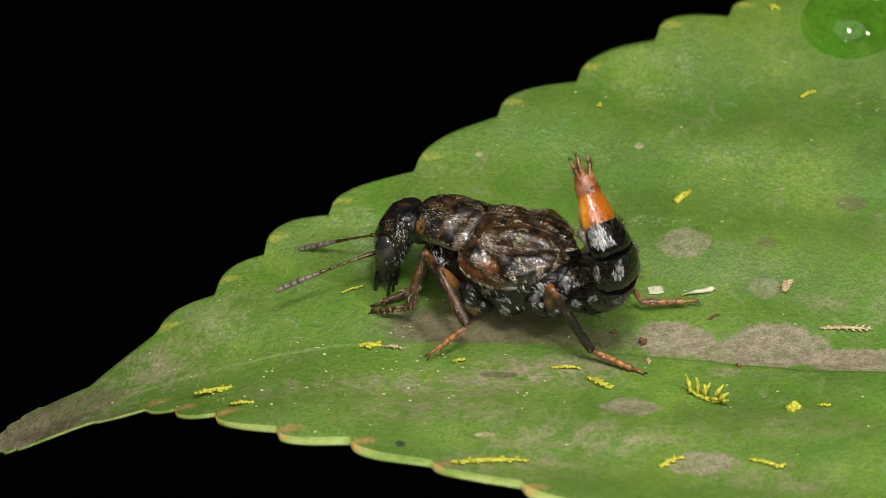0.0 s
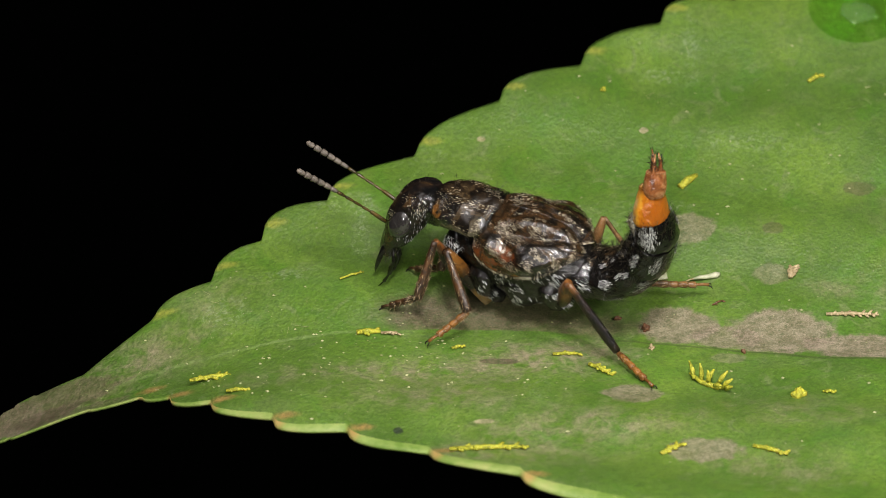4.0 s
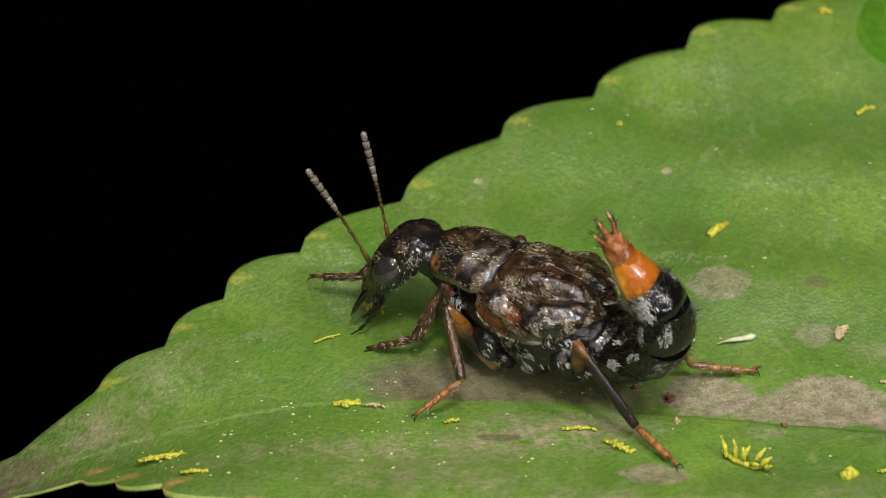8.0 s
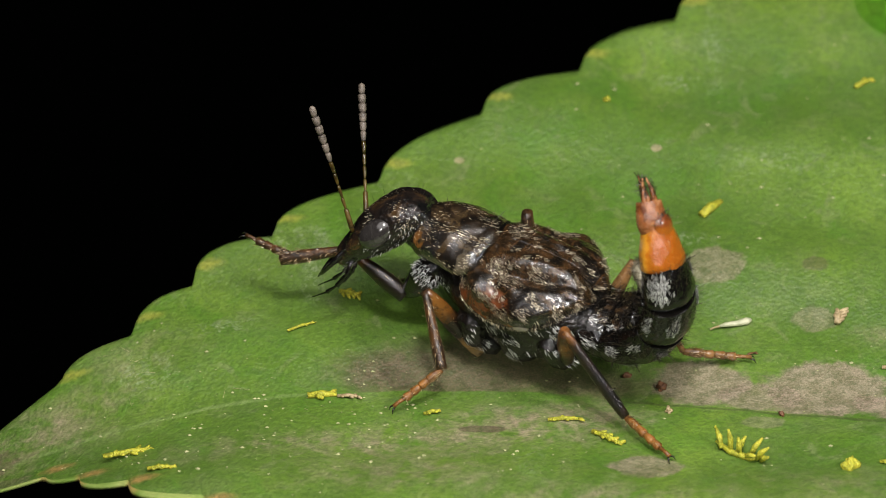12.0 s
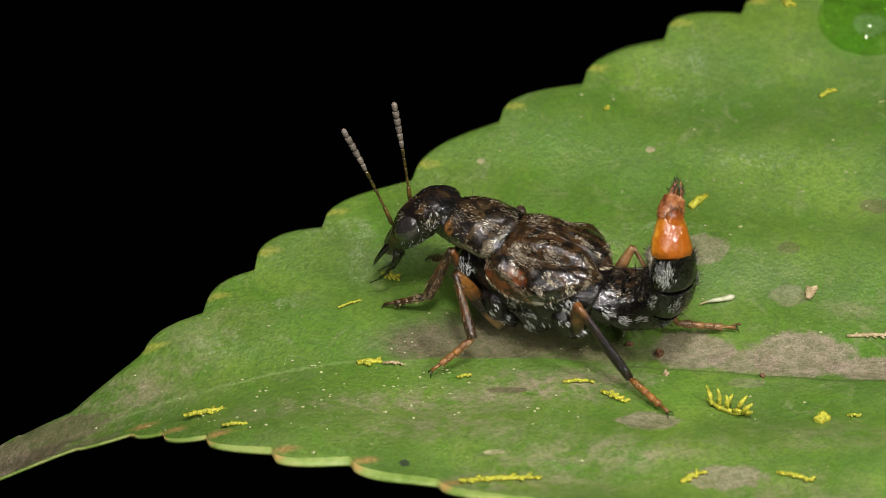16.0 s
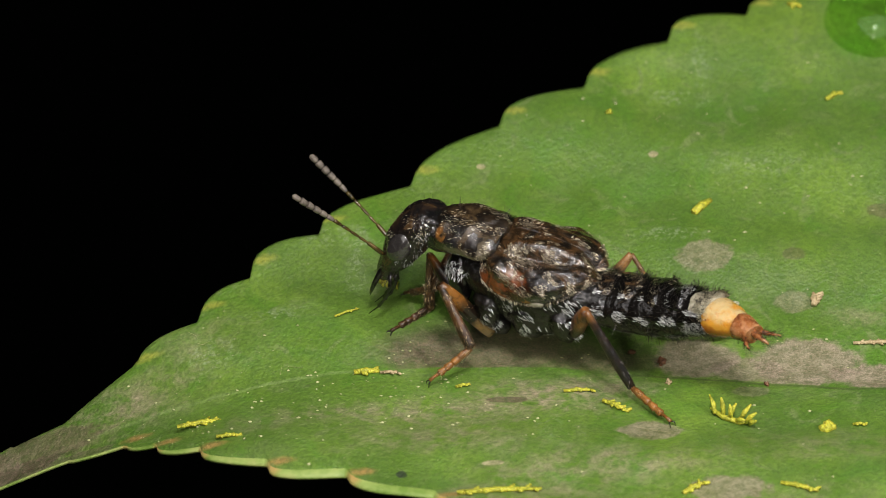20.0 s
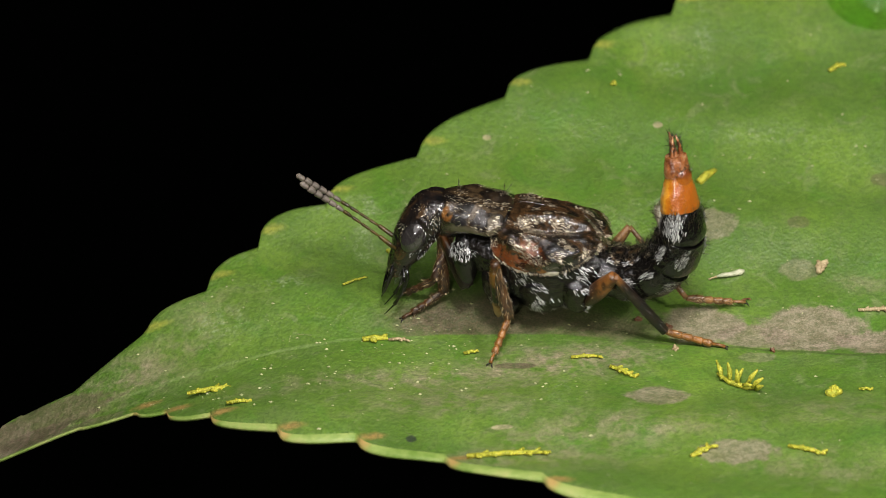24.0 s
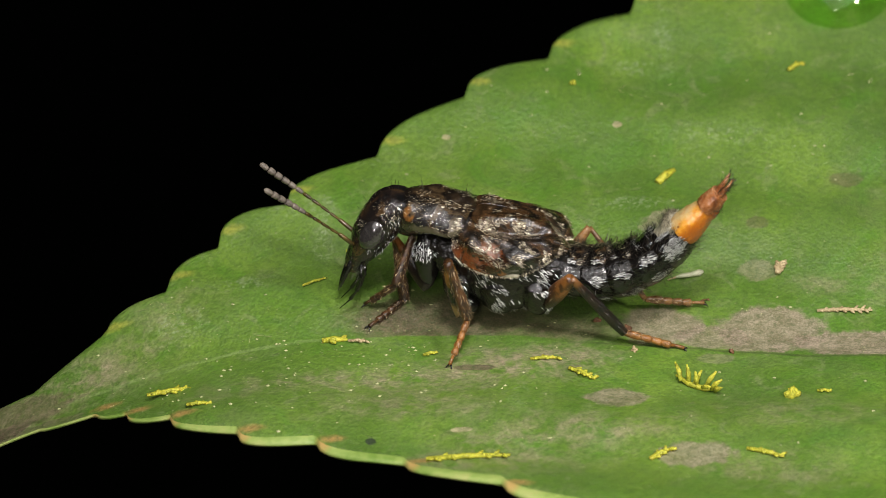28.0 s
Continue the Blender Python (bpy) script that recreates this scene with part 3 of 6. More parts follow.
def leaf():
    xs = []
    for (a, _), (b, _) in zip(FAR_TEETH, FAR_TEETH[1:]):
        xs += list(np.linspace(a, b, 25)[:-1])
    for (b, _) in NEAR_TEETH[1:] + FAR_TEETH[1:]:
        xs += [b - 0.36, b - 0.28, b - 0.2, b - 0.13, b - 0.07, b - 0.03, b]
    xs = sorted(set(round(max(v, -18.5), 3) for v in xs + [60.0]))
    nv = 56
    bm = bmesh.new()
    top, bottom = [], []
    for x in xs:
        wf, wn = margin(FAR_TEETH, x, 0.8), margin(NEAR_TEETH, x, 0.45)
        rows = [[], []]
        roll = max(0.0, min(1.0, (x + 12.0) / 6.0)) * (1 + 0.3 * noise.noise(Vector((x * 0.6, 2.0, 1.0))))
        for k in range(-nv, nv + 1):
            f = k / nv
            f = math.copysign(abs(f) ** 0.9, f)
            w = wf if f > 0 else wn
            y = f * w
            z = leaf_z(x, y)
            # side veins press shallow grooves, the blade swells between them
            z += swell(x, y) + 0.25 * noise.noise(Vector((x * 0.12, y * 0.12, 3.0))) * min(1.0, abs(y) / 3)
            rim = max(0.0, 1 - (1 - abs(f)) * w / 0.35) if w > 0.8 else 0
            drop = 0.08 * rim * rim
            if f < 0:
                # the near edge rolls down and shows its pale margin
                near = max(0.0, 1 - (1 + f) * w / 0.55)
                drop = 0.15 * roll * near * near
            rows[0].append(bm.verts.new(Vector((x, y, z - drop)) * MM))
            rows[1].append(bm.verts.new(Vector((x, y * (1 - 0.004), z - drop - 0.13)) * MM))
        top.append(rows[0])
        bottom.append(rows[1])
    rim_faces = []
    for a, b, c, d in zip(top, top[1:], bottom, bottom[1:]):
        for k in range(2 * nv):
            f = bm.faces.new((a[k], b[k], b[k + 1], a[k + 1]))
            if k < 3:
                f.material_index = 1
            bm.faces.new((c[k + 1], d[k + 1], d[k], c[k]))
        rim_faces.append(bm.faces.new((c[0], d[0], b[0], a[0])))
        bm.faces.new((a[-1], b[-1], d[-1], c[-1]))
    for f in rim_faces:
        f.material_index = 1
    for k in range(2 * nv):
        bm.faces.new((top[0][k + 1], bottom[0][k + 1], bottom[0][k], top[0][k])).material_index = 1
        bm.faces.new((top[-1][k], bottom[-1][k], bottom[-1][k + 1], top[-1][k + 1])).material_index = 1
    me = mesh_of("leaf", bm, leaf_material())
    me.materials.append(rim_material())
    ob = new("leaf", me)
    return tagged(ob, "broad green leaf blade with scalloped edge, grey-brown stains and drooping tip", "leaf", kind="structure")


the_leaf = leaf()

# ---- rove beetle; its own space: x to the tail, y to its far side, z up ----
rng = random.Random(11)
beetle = tagged(new("rove_beetle"), "dark mottled rove beetle with orange-tipped abdomen standing on a leaf", "beetle")

NECK = Vector((-3.75, 0, 4.15))
VERTEX = Vector((-4.55, 0, 4.72)) - NECK
DOWN_FACE = Vector((-0.442, 0, -0.897))
BROW = Vector((-0.897, 0, 0.442))
HEAD_M = Matrix((( DOWN_FACE.x, 0, BROW.x, VERTEX.x), (0, -1, 0, 0), (DOWN_FACE.z, 0, BROW.z, VERTEX.z), (0, 0, 0, 1)))


def rough_up(bm, amount, scale, seed=0.0):
    """Uneven, wrinkled relief on a mesh, along its normals."""
    bm.normal_update()
    for v in bm.verts:
        p = v.co / MM * scale + Vector((seed, seed * 0.7, -seed))
        v.co += v.normal * (amount * MM * (noise.noise(p) + 0.5 * noise.noise(p * 2.3) + 0.25 * noise.noise(p * 5.1)))
    return bm


eyes = []


def build_head():
    shape = hull(dense([(-0.58, 0, -0.30, 0.5, 0.25, 0.4), (-0.42, 0, -0.22, 0.9, 0.5, 0.65), (0.0, 0, -0.08, 1.08, 0.72, 0.85), (0.6, 0, 0.0, 1.12, 0.82, 0.9), (1.2, 0, 0.02, 1.08, 0.82, 0.85), (1.8, 0, 0.02, 0.95, 0.72, 0.75), (2.3, 0, 0.0, 0.78, 0.58, 0.62), (2.75, 0, 0.0, 0.6, 0.46, 0.5), (3.1, 0, -0.02, 0.46, 0.36, 0.4), (3.35, 0, -0.05, 0.28, 0.2, 0.24)], 6), 64, m=HEAD_M)
    head = part("head", rough_up(shape, 0.06, 1.6, 9.0), HEAD_SKIN, beetle, "dull black head with short pale hairs")
    neck = hull(dense([(-0.85, 0, 0.30, 0.4, 0.35, 0.5), (-0.6, 0, 0.28, 0.85, 0.62, 0.85), (-0.2, 0, 0.22, 0.98, 0.72, 0.95), (0.3, 0, 0.18, 0.98, 0.72, 0.9), (0.8, 0, 0.15, 0.85, 0.6, 0.75)], 5), 40)
    part("neck", rough_up(neck, 0.05, 1.8, 4.0), HEAD_SKIN, head)
    for s in (1, -1):
        at = HEAD_M @ Vector((1.28, s * 0.86, 0.12))
        eye = part("eye", ball(bmesh.new(), (0, 0, 0), (0.72, 0.42, 0.48), HEAD_M.to_3x3().to_4x4(), 36, 24), EYE, head, "large smooth grey-black eye")
        eye.location = at * MM
        eyes.append(eye)
        pts = [(2.85, 0.32 * s, 0.12), (3.25, 0.44 * s, 0.10), (3.7, 0.42 * s, 0.04), (4.1, 0.24 * s, -0.04), (4.4, -0.04 * s, -0.1)]
        part("mandible", tube([p[:3] for p in dense([(*(HEAD_M @ Vector(p)), 0) for p in pts], 3)], [q[0] for q in dense([(r,) for r in (0.16, 0.13, 0.10, 0.07, 0.015)], 3)], 12, 0.7), BLACK, head)
        pts = [(2.8, 0.42 * s, -0.22), (3.25, 0.55 * s, -0.5), (3.3, 0.55 * s, -0.52), (3.8, 0.6 * s, -0.62), (3.84, 0.6 * s, -0.62), (4.25, 0.56 * s, -0.6), (4.3, 0.56 * s, -0.6), (4.85, 0.5 * s, -0.46)]
        part("palp", tube([HEAD_M @ Vector(p) for p in pts], [0.05, 0.08, 0.04, 0.10, 0.04, 0.085, 0.035, 0.015], 8), BLACK, head)
        pts = [(2.8, 0.15 * s, -0.36), (3.2, 0.22 * s, -0.62), (3.24, 0.22 * s, -0.63), (3.65, 0.25 * s, -0.7), (3.95, 0.24 * s, -0.66)]
        part("labial_palp", tube([HEAD_M @ Vector(p) for p in pts], [0.05, 0.075, 0.04, 0.07, 0.02], 8), BLACK, head)
        fuzz = [(HEAD_M @ Vector((rng.uniform(2.6, 3.4), s * rng.uniform(0.05, 0.5), rng.uniform(-0.5, 0.25))), HEAD_M.to_3x3() @ Vector((0.3, s, 0.2)), HEAD_M.to_3x3() @ Vector((1, s * 0.2, 0))) for k in range(70)]
        part("mouth_bristle", hairs(fuzz, 0.26, 0.009, rng, 0.3), DARK_HAIR, head)
        # silver hairs behind the eye
        rear = [(p, n, HEAD_M.to_3x3() @ Vector((0.9, 0, -0.3))) for p, n in scatter(head.data, 7000, rng, lambda p, n: p.y * -s > 0.3 and n.dot(BROW) < 0.15 and (p - HEAD_M.translation).dot(DOWN_FACE) < 2.1 and (p - at).length > 0.55 and rng.random() < 0.5)]
        part("silver_hair", hairs(rear[::3], 0.10, 0.008, rng, 0.2, stray=0.25), WHITE_HAIR, head)
    part("labrum", hull(dense([(2.85, 0, 0.1, 0.42, 0.2, 0.14), (3.2, 0, 0.1, 0.36, 0.15, 0.1), (3.45, 0, 0.04, 0.2, 0.06, 0.05)]), 16, m=HEAD_M), LEG_AMBER, head, "amber upper lip")
    spots = [(p, n, Vector((-0.4, 0, -0.9))) for p, n in scatter(head.data, 10000, rng, lambda p, n: p.z > -0.9 and noise.noise(p * 1.6) + 0.25 * p.z > rng.uniform(-0.2, 0.6))]
    part("face_hair", hairs(spots[::2], 0.09, 0.0075, rng, 0.2, stray=0.3), GOLD_HAIR, head)
    spots = [(p, n, n) for p, n in scatter(head.data, 30, rng, lambda p, n: n.z > 0.3)]
    part("long_bristle_row", hairs(spots, 0.5, 0.008, rng, 0.8), DARK_HAIR, head)
    return head


head = build_head()
cam.data.dof.focus_object = eyes[0]


def slanted(x, z):
    """The shield's rear edge leans back towards its top."""
    return x + 0.42 * (z - 4.35) * max(0.0, min(1.0, (x + 3.4) / 1.6))


def build_pronotum():
    st = dense([(-3.98, 0, 4.3, 0.75, 0.58, 0.5), (-3.85, 0, 4.26, 1.08, 0.86, 0.75), (-3.3, 0, 4.18, 1.34, 1.0, 0.68), (-2.6, 0, 4.14, 1.52, 1.02, 0.5), (-1.95, 0, 4.08, 1.58, 0.98, 0.36), (-1.5, 0, 4.04, 1.54, 0.88, 0.28), (-1.28, 0, 4.0, 1.4, 0.74, 0.24), (-1.34, 0, 3.98, 1.22, 0.6, 0.18)], 7)
    shape = rough_up(hull(st, 72, 1.0), 0.11, 1.1, 3.0)
    for v in shape.verts:
        v.co.x = slanted(v.co.x / MM, v.co.z / MM) * MM
    ob = part("pronotum", shape, SHIELD, beetle, "mottled brown and black shield behind the head")
    spots = [(p, n, Vector((0.9, 0, -0.2))) for p, n in scatter(ob.data, 8500, rng, lambda p, n: n.z > -0.2 and noise.noise(Vector((p.x * 0.7, p.y * 2.2, p.z * 2.2))) + 0.5 * noise.noise(p * 3.2) + 0.35 * (n.z - 0.5) > rng.uniform(-0.05, 0.6))]
    part("golden_hair", hairs(spots, 0.14, 0.0088, rng, 0.16, stray=0.25), GOLD_HAIR, ob)
    arc = [math.radians(-25 + 230 * k / 30) for k in range(31)]
    rim = [Vector((-1.36, 1.46 * math.cos(a), 4.02 + (0.81 if math.sin(a) > 0 else 0.3) * math.sin(a))) for a in arc]
    part("rear_rim", tube([(slanted(p.x, p.z), p.y, p.z) for p in rim], [0.05] * 31, 8), BLACK, ob)
    spots = [(p, n, n) for p, n in scatter(ob.data, 26, rng, lambda p, n: n.z > 0.3)]
    part("long_bristle_row", hairs(spots, 0.55, 0.009, rng, 0.8), DARK_HAIR, ob)
    return ob


pronotum = build_pronotum()


def build_elytron(s):
    """One wing case; s is -1 on the near side."""
    bm = bmesh.new()
    nu, nv = 96, 64
    grids = []
    for off in (0.0, -0.09):
        grid = []
        for i in range(nu + 1):
            u = i / nu
            row = []
            for j in range(nv + 1):
                v = j / nv
                x = -1.35 + 4.1 * u - 0.5 * v * (1 - u) - 0.55 * u * abs(2 * v - 0.9) ** 2
                edge = math.sin(math.pi * min(1, max(0, u))) ** 0.35
                ang = math.radians(90 - 96 * v * (0.6 + 0.4 * edge))
                hw = 2.22 * (0.76 + 0.24 * math.sin(math.pi * min(1, u * 1.05)) ** 0.6) - 0.15 * u - 0.45 * max(0.0, (u - 0.82) / 0.18) ** 2
                up = 1.86 - 0.55 * u ** 1.8 - 0.30 * max(0.0, 1 - u / 0.22) ** 2 - 0.75 * max(0.0, (u - 0.8) / 0.2) ** 2
                zc = 3.02 - 0.05 * u
                q = Vector((x * 0.75 + 0.8 * v, v * 3.4 - x * 0.35, s * 2.0))
                bump = 0.20 * noise.noise(q) + 0.13 * noise.noise(q * 2.1) + 0.03 * noise.noise(q * 4.6)
                bump += 0.55 * math.exp(-((u - 0.62) / 0.2) ** 2 - ((v - 0.74) / 0.18) ** 2) + 0.32 * math.exp(-((u - 0.16) / 0.12) ** 2 - ((v - 0.7) / 0.2) ** 2) - 0.42 * math.exp(-((u - 0.45) / 0.38) ** 2 - ((v - 0.50 + 0.25 * u) / 0.08) ** 2) + 0.16 * math.exp(-((u - 0.5) / 0.4) ** 2 - ((v - 0.28 + 0.2 * u) / 0.06) ** 2)
                bump *= min(1.0, 4 * v + 0.25) * min(1.0, 6 * (1 - v) + 0.2)
                r = 1 + (off + bump * 0.8) / 2.0
                y = s * (0.004 + hw * math.cos(ang) * r)
                row.append(bm.verts.new(Vector((x, y, zc + up * math.sin(ang) * r)) * MM))
            grid.append(row)
        grids.append(grid)
    a, b = grids
    a_edge = [row[nv].co / MM for row in a]
    for i in range(nu):
        for j in range(nv):
            bm.faces.new((a[i][j], a[i + 1][j], a[i + 1][j + 1], a[i][j + 1]))
            bm.faces.new((b[i][j + 1], b[i + 1][j + 1], b[i + 1][j], b[i][j]))
    for i in range(nu):
        bm.faces.new((a[i][0], b[i][0], b[i + 1][0], a[i + 1][0]))
        bm.faces.new((a[i + 1][nv], b[i + 1][nv], b[i][nv], a[i][nv]))
    for j in range(nv):
        bm.faces.new((a[0][j + 1], b[0][j + 1], b[0][j], a[0][j]))
        bm.faces.new((a[nu][j], b[nu][j], b[nu][j + 1], a[nu][j + 1]))
    bmesh.ops.recalc_face_normals(bm, faces=bm.faces)
    ob = part("wing_case", bm, ELYTRA, beetle, "wrinkled mottled brown wing case with golden hairs")
    bands, nap = [], []
    for p, n in scatter(ob.data, 26000, rng, lambda p, n: n.z > -0.15):
        q = Vector((p.x * 1.3, p.y * 2.9, p.z * 2.9)) + Vector((4, 0.5 * p.x, 0.4 * p.x))
        light = noise.noise(q) + 0.45 * noise.noise(p * 3.6 + Vector((0, 0, 7)))
        way = Vector((0.9, s * 0.15 + 0.3 * noise.noise(p * 1.1), -0.35 + 0.4 * noise.noise(p * 1.3 + Vector((9, 0, 0)))))
        (bands if light > rng.uniform(0.05, 0.4) else nap).append((p, n, way))
    part("golden_hair", hairs(bands, 0.14, 0.0092, rng, 0.2, stray=0.3), GOLD_HAIR, ob)
    part("brown_hair", hairs(nap[::7], 0.12, 0.007, rng, 0.15, stray=0.25), BROWN_HAIR, ob)
    rim = []
    for k in range(260):
        row = a_edge[int(rng.random() * (len(a_edge) - 1))]
        rim.append((row, Vector((0, s * 0.6, -0.4)), Vector((0.3, s * 0.3, -0.9))))
    part("rim_fringe", hairs(rim, 0.15, 0.009, rng, 0.2), GOLD_HAIR, ob)
    return ob


for s in (-1, 1):
    build_elytron(s)


def build_thorax():
    ob = part("thorax", hull(dense([(-3.3, 0, 3.4, 0.7, 0.5, 0.6), (-2.7, 0, 3.1, 1.2, 0.8, 1.0), (-1.9, 0, 2.9, 1.6, 1.0, 1.35), (-0.9, 0, 2.8, 1.9, 1.2, 1.95), (0.4, 0, 2.75, 2.0, 1.3, 2.3), (1.4, 0, 2.7, 1.85, 1.2, 1.9), (2.2, 0, 2.65, 1.5, 0.9, 1.3), (2.8, 0, 2.6, 1.1, 0.6, 0.9)]), 40), HAIRY, beetle, "hairy black underside of the thorax")

    def tufts(p, n):
        return n.z < 0.35 and abs(p.y) > 0.4 and noise.noise(p * 1.5 + Vector((0.3, 7, 2))) + 0.4 * noise.noise(p * 3.6) > rng.uniform(0.05, 0.45)
    for x, w, deep in ((-1.5, 0.7, 0.12), (0.0, 1.0, 0.22), (1.5, 0.75, 0.0)):
        shape = hull(dense([(x - 0.85 * w, 0, 2.1, 1.45, 0.4, 0.85 + deep), (x - 0.5 * w, 0, 2.1, 1.82, 0.6, 1.3 + deep), (x, 0, 2.1, 2.02, 0.7, 1.55 + deep), (x + 0.5 * w, 0, 2.1, 1.9, 0.6, 1.5 + deep), (x + 0.85 * w, 0, 2.1, 1.5, 0.3, 1.0 + deep)], 5), 48)
        plate = part("thorax_plate", rough_up(shape, 0.09, 1.3, x), HAIRY, ob)
        spots = [(p, n, Vector((0.8, 0, -0.5))) for p, n in scatter(plate.data, 5000, rng, tufts)]
        part("silver_hair", hairs(spots, 0.2, 0.0100, rng, 0.2, stray=0.2), WHITE_HAIR, plate)
    spots = [(p, n, Vector((0.8, 0, -0.5))) for p, n in scatter(ob.data, 7000, rng, tufts)]
    part("silver_hair", hairs(spots, 0.2, 0.0100, rng, 0.2, stray=0.2), WHITE_HAIR, ob)
    for s in (-1, 1):
        bm = ball(bmesh.new(), (0.56, s * 2.0, 2.85), (0.40, 0.16, 0.14), Matrix(), 16, 10)
        part("mid_coxa", rough_up(ball(bmesh.new(), (-1.1, s * 1.05, 0.85), (0.42, 0.32, 0.36), Matrix(), 20, 14), 0.06, 2.0), HAIRY, ob)
        part("rim_flap", bm, CREAM_DARK, ob, "pale flap under the wing case")


build_thorax()

# abdomen rings: length, half width, height above and below, colour of the plate, name
RINGS = [
    (1.15, 1.40, 0.86, 1.0, BLACK, "abdomen_ring"),
    (1.15, 1.45, 0.92, 1.12, BLACK, "abdomen_ring"),
    (1.15, 1.46, 0.95, 1.18, BLACK, "abdomen_ring"),
    (1.20, 1.36, 0.90, 1.10, BLACK, "abdomen_ring"),
    (1.15, 1.17, 0.82, 0.94, BLACK, "abdomen_ring"),
    (1.35, 0.92, 0.70, 0.76, ORANGE, "orange_ring"),
    (0.75, 0.58, 0.46, 0.48, RUST, "tail_tip"),
]
ABDOMEN_ROOT = Vector((2.15, 0, 2.45))


# white tufts on an abdomen ring: place along it, half length, angle up its flank, half angle
TUFTS = ((0.45, 0.25, 0.70, 0.13), (0.5, 0.36, 0.08, 0.2), (0.55, 0.42, -0.75, 0.26))
LAST_TUFTS = ((0.5, 0.5, -0.30, 0.55), (0.45, 0.35, 0.45, 0.16))


def build_ring(k):
    ln, hw, up, down, mat, name = RINGS[k]
    last = k == len(RINGS) - 1
    tw = 0.8 if last else RINGS[k + 1][1] / hw * 0.96
    st = [(-0.30, 0, 0, hw * 0.80, up * 0.82, down * 0.82), (0.0, 0, 0, hw * 0.97, up * 0.96, down * 0.96), (ln * 0.5, 0, 0, hw * (0.5 + 0.5 * tw) * 1.02, up * (0.5 + 0.5 * tw) * 1.02, down * (0.5 + 0.5 * tw) * 1.03), (ln * 0.94, 0, 0, hw * tw, up * tw, down * tw), (ln, 0, 0, hw * tw * 0.97, up * tw * 0.97, down * tw * 0.97), (ln * 0.98, 0, 0, hw * tw * 0.85, up * tw * 0.85, down * tw * 0.85)]
    ob = part(name, rough_up(hull(dense(st, 5), 56), 0.025 if mat is BLACK else 0.035, 1.7, k), mat, beetle)
    if name == "abdomen_ring":
        def tufted(p, n):
            ang = math.atan2(p.z, abs(p.y))
            wob = 0.5 * noise.noise(Vector((p.x * 2.5 + k * 3.1, ang * 3.0, 1.0 if p.y > 0 else 4.0)))
            wob += 0.45 * noise.noise(Vector((p.x * 2 + k, ang * 9.0, 2.0)))
            return n.x < 0.6 and any(((p.x / ln - u) / ru) ** 2 + ((ang - v) / rv) ** 2 < 0.8 + wob * 1.5 - rng.uniform(0, 0.6) for u, ru, v, rv in (TUFTS if k < 4 else LAST_TUFTS))
        spots = [(p, n, Vector((0.95, 0, -0.1))) for p, n in scatter(ob.data, 7500, rng, tufted)]
        part("silver_hair", hairs(spots, 0.2, 0.0100, rng, 0.13, stray=0.16), WHITE_HAIR, ob)
        spots = [(p, n, Vector((0.7, 0, 0.2))) for p, n in scatter(ob.data, 950, rng, lambda p, n: ln * 0.3 < p.x < ln * 0.97)]
        part("bristle_fringe", hairs(spots, 0.46, 0.0085, rng, 0.7), DARK_HAIR, ob)
        # raised back plate with its tufted rear rim
        plate = hull(dense([(0.12, 0, up * 0.55, hw * 0.62, up * 0.38, 0.2), (ln * 0.5, 0, up * 0.55, hw * 0.70, up * 0.46, 0.2), (ln * 0.86, 0, up * 0.55, hw * 0.68, up * 0.55, 0.2), (ln * 0.97, 0, up * 0.55, hw * 0.60, up * 0.42, 0.15)], 4), 32)
        tergite = part("back_plate", rough_up(plate, 0.05, 2.0, k), (BROWN_BACK if k < 2 else BLACK) if k < 4 else CREAM_DARK, ob)
        spots = [(p, n, Vector((0.5, 0, 0.8))) for p, n in scatter(tergite.data, 600, rng, lambda p, n: p.x > ln * 0.72 and n.z > 0)]
        part("back_tuft", hairs(spots, 0.3, 0.008, rng, 0.7), DARK_HAIR, tergite)
        if k < 4:
            spots = [(p, n, Vector((0.9, 0, 0))) for p, n in scatter(tergite.data, 2200, rng, lambda p, n: n.z > 0 and noise.noise(p * 2.2 + Vector((k, 0, 0))) > 0.1)]
            part("golden_hair", hairs(spots, 0.14, 0.006, rng, 0.2, stray=0.25), GOLD_HAIR if k < 3 else WHITE_HAIR, tergite)
        else:
            spots = [(p, n, Vector((0.9, 0, 0))) for p, n in scatter(tergite.data, 6500, rng, lambda p, n: n.z > -0.1 and p.x > ln * (0.38 + 0.6 * noise.noise(p * 1.9)))]
            part("cream_hair", hairs(spots, 0.18, 0.0075, rng, 0.12, stray=0.2), CREAM_HAIR, tergite)
            spots = [(p, n, Vector((0.9, 0, 0))) for p, n in scatter(ob.data, 6000, rng, lambda p, n: math.atan2(p.z, abs(p.y)) > 0.4 + 0.7 * noise.noise(p * 2.0) and p.x > ln * (0.42 + 0.5 * noise.noise(p * 2.3)))]
            part("cream_hair", hairs(spots, 0.18, 0.0075, rng, 0.12, stray=0.2), CREAM_HAIR, ob)
    if mat is ORANGE:
        flap = part("belly_flap", hull(dense([(ln * 0.6, 0, -0.2, hw * 0.5, 0.1, 0.3), (ln * 0.95, 0, -0.26, hw * 0.48, 0.1, 0.32), (ln * 1.12, 0, -0.26, hw * 0.4, 0.07, 0.26), (ln * 1.25, 0, -0.3, hw * 0.12, 0.04, 0.1)], 4), 28), ORANGE, ob, "orange plate under the tail with a dark hairy tip")
        spots = [(p, n, Vector((0.9, 0, 0))) for p, n in scatter(flap.data, 260, rng, lambda p, n: p.x > ln * 1.0)]
        part("bristle_fringe", hairs(spots, 0.22, 0.012, rng, 0.4), DARK_HAIR, flap)
